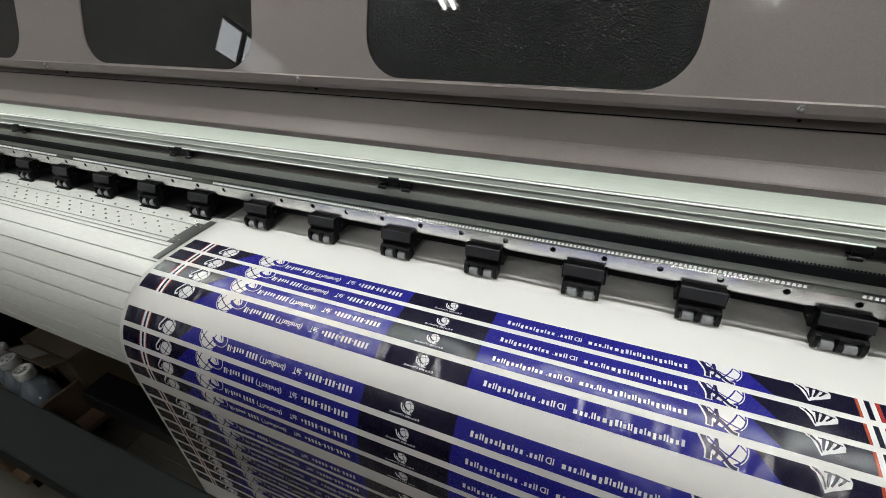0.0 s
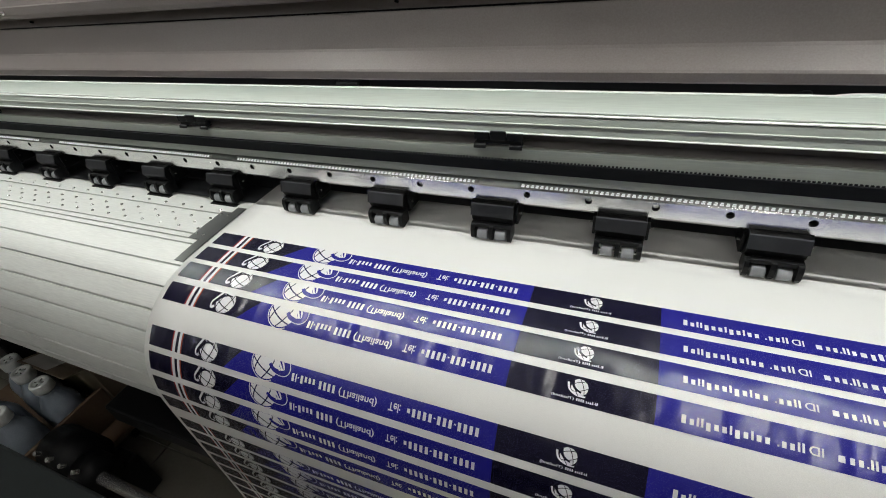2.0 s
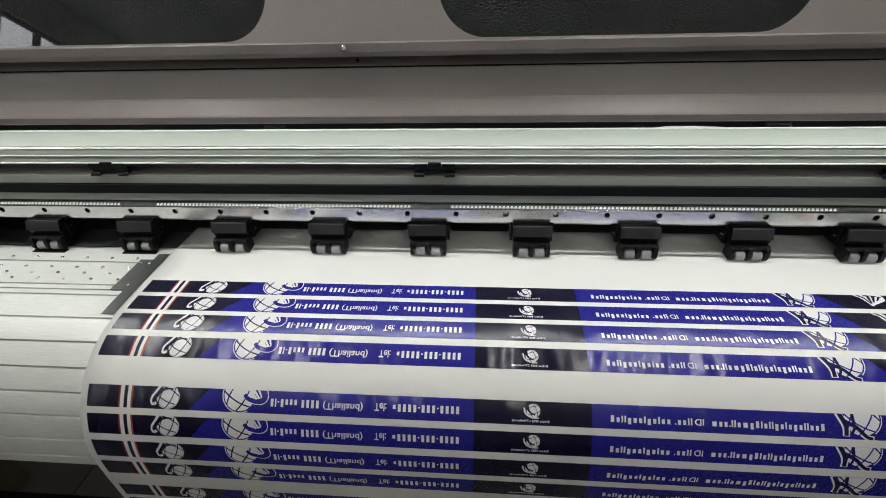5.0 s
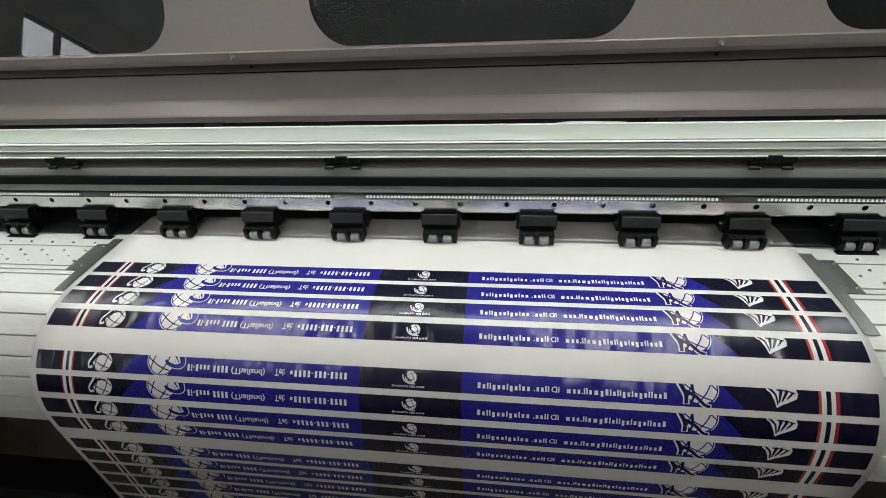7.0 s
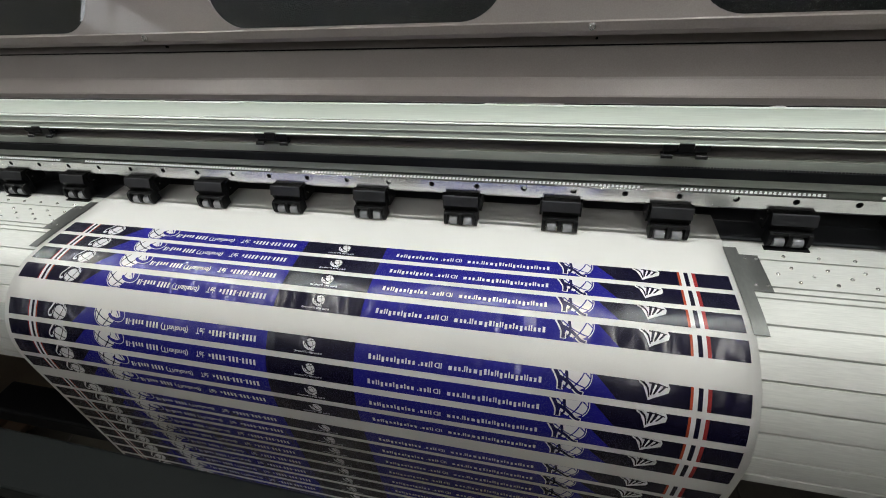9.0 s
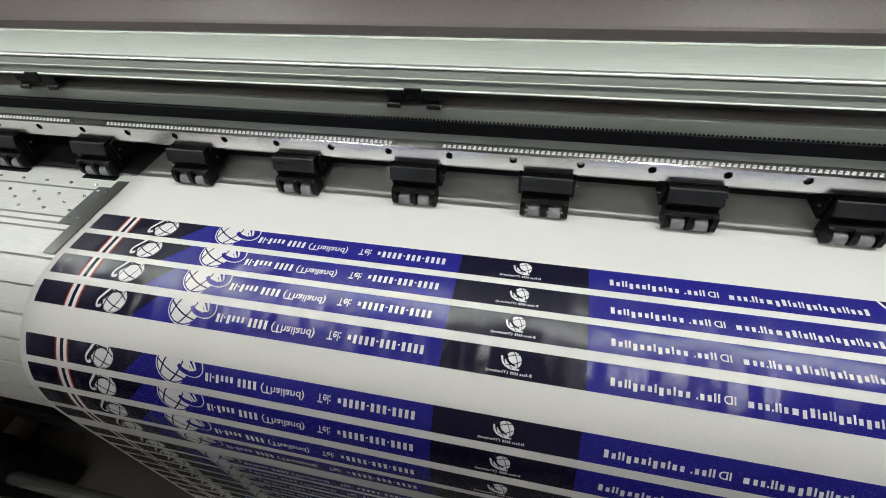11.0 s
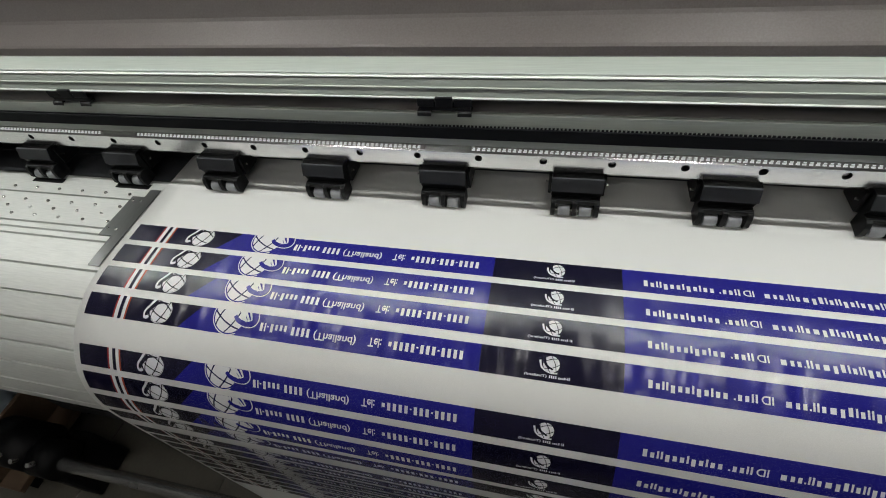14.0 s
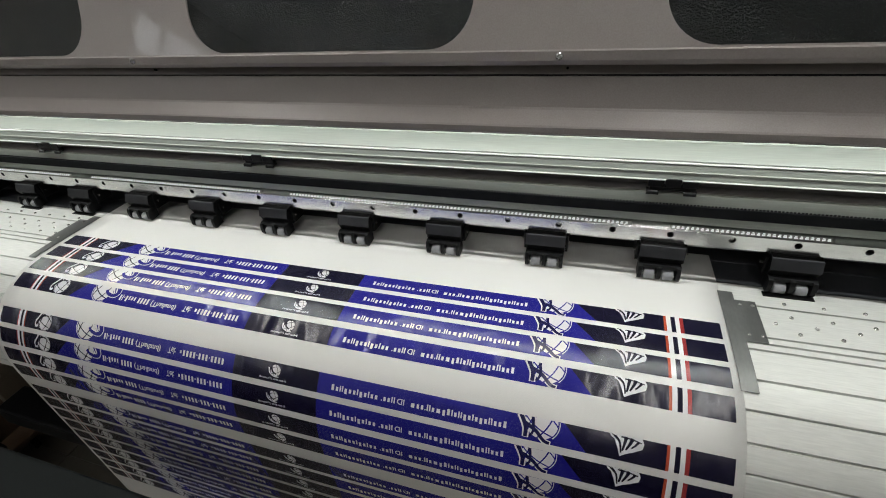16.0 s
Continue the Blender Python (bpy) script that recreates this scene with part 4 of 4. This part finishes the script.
# ---- paper edge guards ----


def guard(side):
    g = tagged(empty("edge_guard"), "thin grey steel plate holding down the paper edge", "edge guard", group="paper edge guards")
    prof = [tuple(p) for p in SD[::2] if p[0] < 0.054 and p[1] > 0.9 and p[0] > (-0.0625 if side < 0 else -0.0800)]
    prof = [(y, z + 0.0011) for y, z in prof]
    xs = sorted((side * 0.4590, side * 0.4735)) if side < 0 else [0.4558, 0.4700]
    part("clamp_bar", sheet([xs[0], (xs[0] + xs[1]) / 2, xs[1]], prof, -0.0008), STEEL, g)
    tx = (-0.4910, -0.4700) if side < 0 else (0.4690, 0.4895)
    b = box(tx[0], tx[1], -0.0205, 0.0405, Z + 0.0004, Z + 0.0013, 0.0003)
    part("base_plate", b, STEEL, g)
    for y in (0.0335, -0.0110):
        for x in ((-0.4860, -0.4745) if side < 0 else (0.4745, 0.4860)):
            part("rivet", dome(x, y, Z + 0.0012, 0.0019, 0.0012, bmesh.new()), RIVET, g, "", True)
    return g


guard(-1)
guard(1)

# ---- things below and in front of the bed ----
bar = tagged(empty("dryer_bar"), "long slate grey dryer bar before the hanging paper", "dryer bar")
part("cover", box(X0 + 0.2, X1 - 0.2, -0.329, -0.2745, 0.836, 0.873, 0.003), DARK_BAR, bar)
for bx in (-1.7, 1.3):
    part("support_arm", box(bx, bx + 0.04, -0.315, -0.02, 0.80, 0.8355, 0.004), DARK_METAL, bar)

tube = tagged(empty("takeup_tube"), "shiny chrome take-up tube on black bearings", "take-up tube")
part("shaft", rod((-1.10, -0.168, 0.205), (1.05, -0.168, 0.205), 0.0150, 28), CHROME, tube, "", True)
for bx, d in ((-1.102, -1), (1.052, 1)):
    part("bearing", rod((bx, -0.160, 0.200), (bx + d * 0.07, -0.160, 0.200), 0.046, 24), BLACK, tube, "black end bearing", True)
    part("motor", rod((bx + d * 0.071, -0.145, 0.205), (bx + d * 0.20, -0.145, 0.205), 0.058, 24), BLACK, tube, "round black motor", True)
    part("stand", box(min(bx + d * 0.02, bx + d * 0.09), max(bx + d * 0.02, bx + d * 0.09), -0.20, -0.08, 0.0, 0.153, 0.006), DARK_METAL, tube)
    for i in range(4):
        x = bx + d * (0.03 + 0.05 * i)
        part("knob", rod((x, -0.184, 0.247), (x, -0.193, 0.259), 0.0060, 10), RIVET, tube, "small bright screw head")


def ink_bottle():
    b = tagged(empty("ink_bottle"), "grey-blue plastic ink bottle with a white screw cap", "bottle", group="ink bottles beside the printer")
    part("body", lathe([(0.040, 0.0), (0.045, 0.006), (0.045, 0.130), (0.0435, 0.142), (0.034, 0.164), (0.025, 0.180), (0.0215, 0.188), (0.0205, 0.198)], 32), BOTTLE, b, "", True)
    part("cap", lathe([(0.0245, 0.1985), (0.0255, 0.200), (0.0255, 0.226), (0.024, 0.229), (0.017, 0.2295), (0.0165, 0.2265), (0.006, 0.2265), (0.0055, 0.2285)], 28), CAP, b, "ribbed white screw cap", True)
    for a in (0.4, 2.0):
        part("cap_mark", box(-0.013, 0.013, -0.0013, 0.0013, 0.2266, 0.2274), BLACK, b).rotation_euler = (0, 0, a)
    return b


tray = tagged(empty("bottle_tray"), "low wooden shelf carrying the ink bottles", "shelf")
part("board", box(-1.86, -1.27, -0.24, 0.02, 0.085, 0.105, 0.003), WOOD, tray, "brown wooden board")
for x in (-1.85, -1.36):
    for y in (-0.22, -0.01):
        part("leg", box(x, x + 0.03, y, y + 0.02, 0.0, 0.0845), DARK_METAL, tray)
part("side_board", box(-1.349, -1.337, -0.238, 0.018, 0.1055, 0.228, 0.002), WOOD, tray, "brown upright board")
part("front_board", box(-1.855, -1.350, -0.238, -0.226, 0.1055, 0.205, 0.002), WOOD, tray, "brown upright board")
bot = ink_bottle()
bot.location = (-1.402, -0.060, 0.105)
for x, y, a in ((-1.500, -0.052, 40), (-1.590, -0.036, 100), (-1.415, -0.165, 70), (-1.520, -0.150, 10)):
    copy_thing(bot, pose(x, y, 0.105, 0, 0, a))


carton = tagged(empty("carton"), "opened brown cardboard carton with a pale label", "carton")
part("body", box(-1.62, -1.36, 0.03, 0.22, 0.0, 0.30, 0.003), CARD, carton)
part("flap", prism(-1.56, -1.345, [(0.030, 0.302), (0.028, 0.305), (-0.030, 0.330), (-0.031, 0.327)]), CARD, carton)
part("label", prism(-1.545, -1.43, [(0.020, 0.3092), (-0.024, 0.3282), (-0.024, 0.3290), (0.020, 0.3100)]), LABEL_PAPER, carton, "pale paper label")

# ---- loose wiring behind the beam ----
part("cable_tray", box(X0 + 0.13, X1 - 0.13, 0.118, 0.30, 1.062, 1.066), DARK_METAL, printer, "dark cable tray behind the beam")


def cable(name, pts, r, mat, label):
    cu = bpy.data.curves.new(name, "CURVE")
    cu.dimensions, cu.bevel_depth, cu.bevel_resolution = "3D", r, 3
    sp = cu.splines.new("BEZIER")
    sp.bezier_points.add(len(pts) - 1)
    for p, q in zip(sp.bezier_points, pts):
        p.co, p.handle_left_type, p.handle_right_type = q, "AUTO", "AUTO"
    ob = bpy.data.objects.new(name, cu)
    scene.collection.objects.link(ob)
    me = bpy.data.meshes.new_from_object(ob.evaluated_get(bpy.context.evaluated_depsgraph_get()))
    bpy.data.objects.remove(ob)
    me.materials.clear()
    me.materials.append(mat)
    me.shade_smooth()
    return tagged(new(name, me), label, "cable")


cable("white_cable", [(0.135, 0.17, 1.068), (0.146, 0.16, 1.074), (0.165, 0.158, 1.0805), (0.20, 0.158, 1.0820), (0.225, 0.165, 1.079), (0.26, 0.19, 1.069)], 0.0013, WIRE, "thin white cable looped over the cable tray")
cable("white_cable", [(0.475, 0.17, 1.068), (0.485, 0.155, 1.078), (0.500, 0.152, 1.0825), (0.512, 0.158, 1.078), (0.52, 0.18, 1.068)], 0.0013, WIRE, "thin white cable looped over the cable tray")
cable("black_cable", [(0.10, 0.17, 1.069), (0.125, 0.155, 1.078), (0.142, 0.16, 1.080), (0.15, 0.19, 1.07)], 0.0035, BLACK, "black cable lying on the cable tray")
for bx in (-0.32, 0.30):
    tagged(part("cable_clamp", box(bx - 0.016, bx + 0.016, 0.148, 0.178, 1.0661, 1.090, 0.003), BLACK), "black plastic cable clamp on the cable tray", "cable clamp", group="cable clamps on the tray")
part("copper_coil", rod((-0.33, 0.325, 0.826), (-0.27, 0.325, 0.826), 0.012, 16), surface("copper_lacquer", (0.40, 0.16, 0.04), (0.5, 0.22, 0.07), 0.4, 0.5), printer, "copper coloured coil", True)
part("relay_box", box(-0.15, -0.05, 0.318, 0.338, 0.815, 0.845, 0.002), ALU, printer, "small grey metal box")
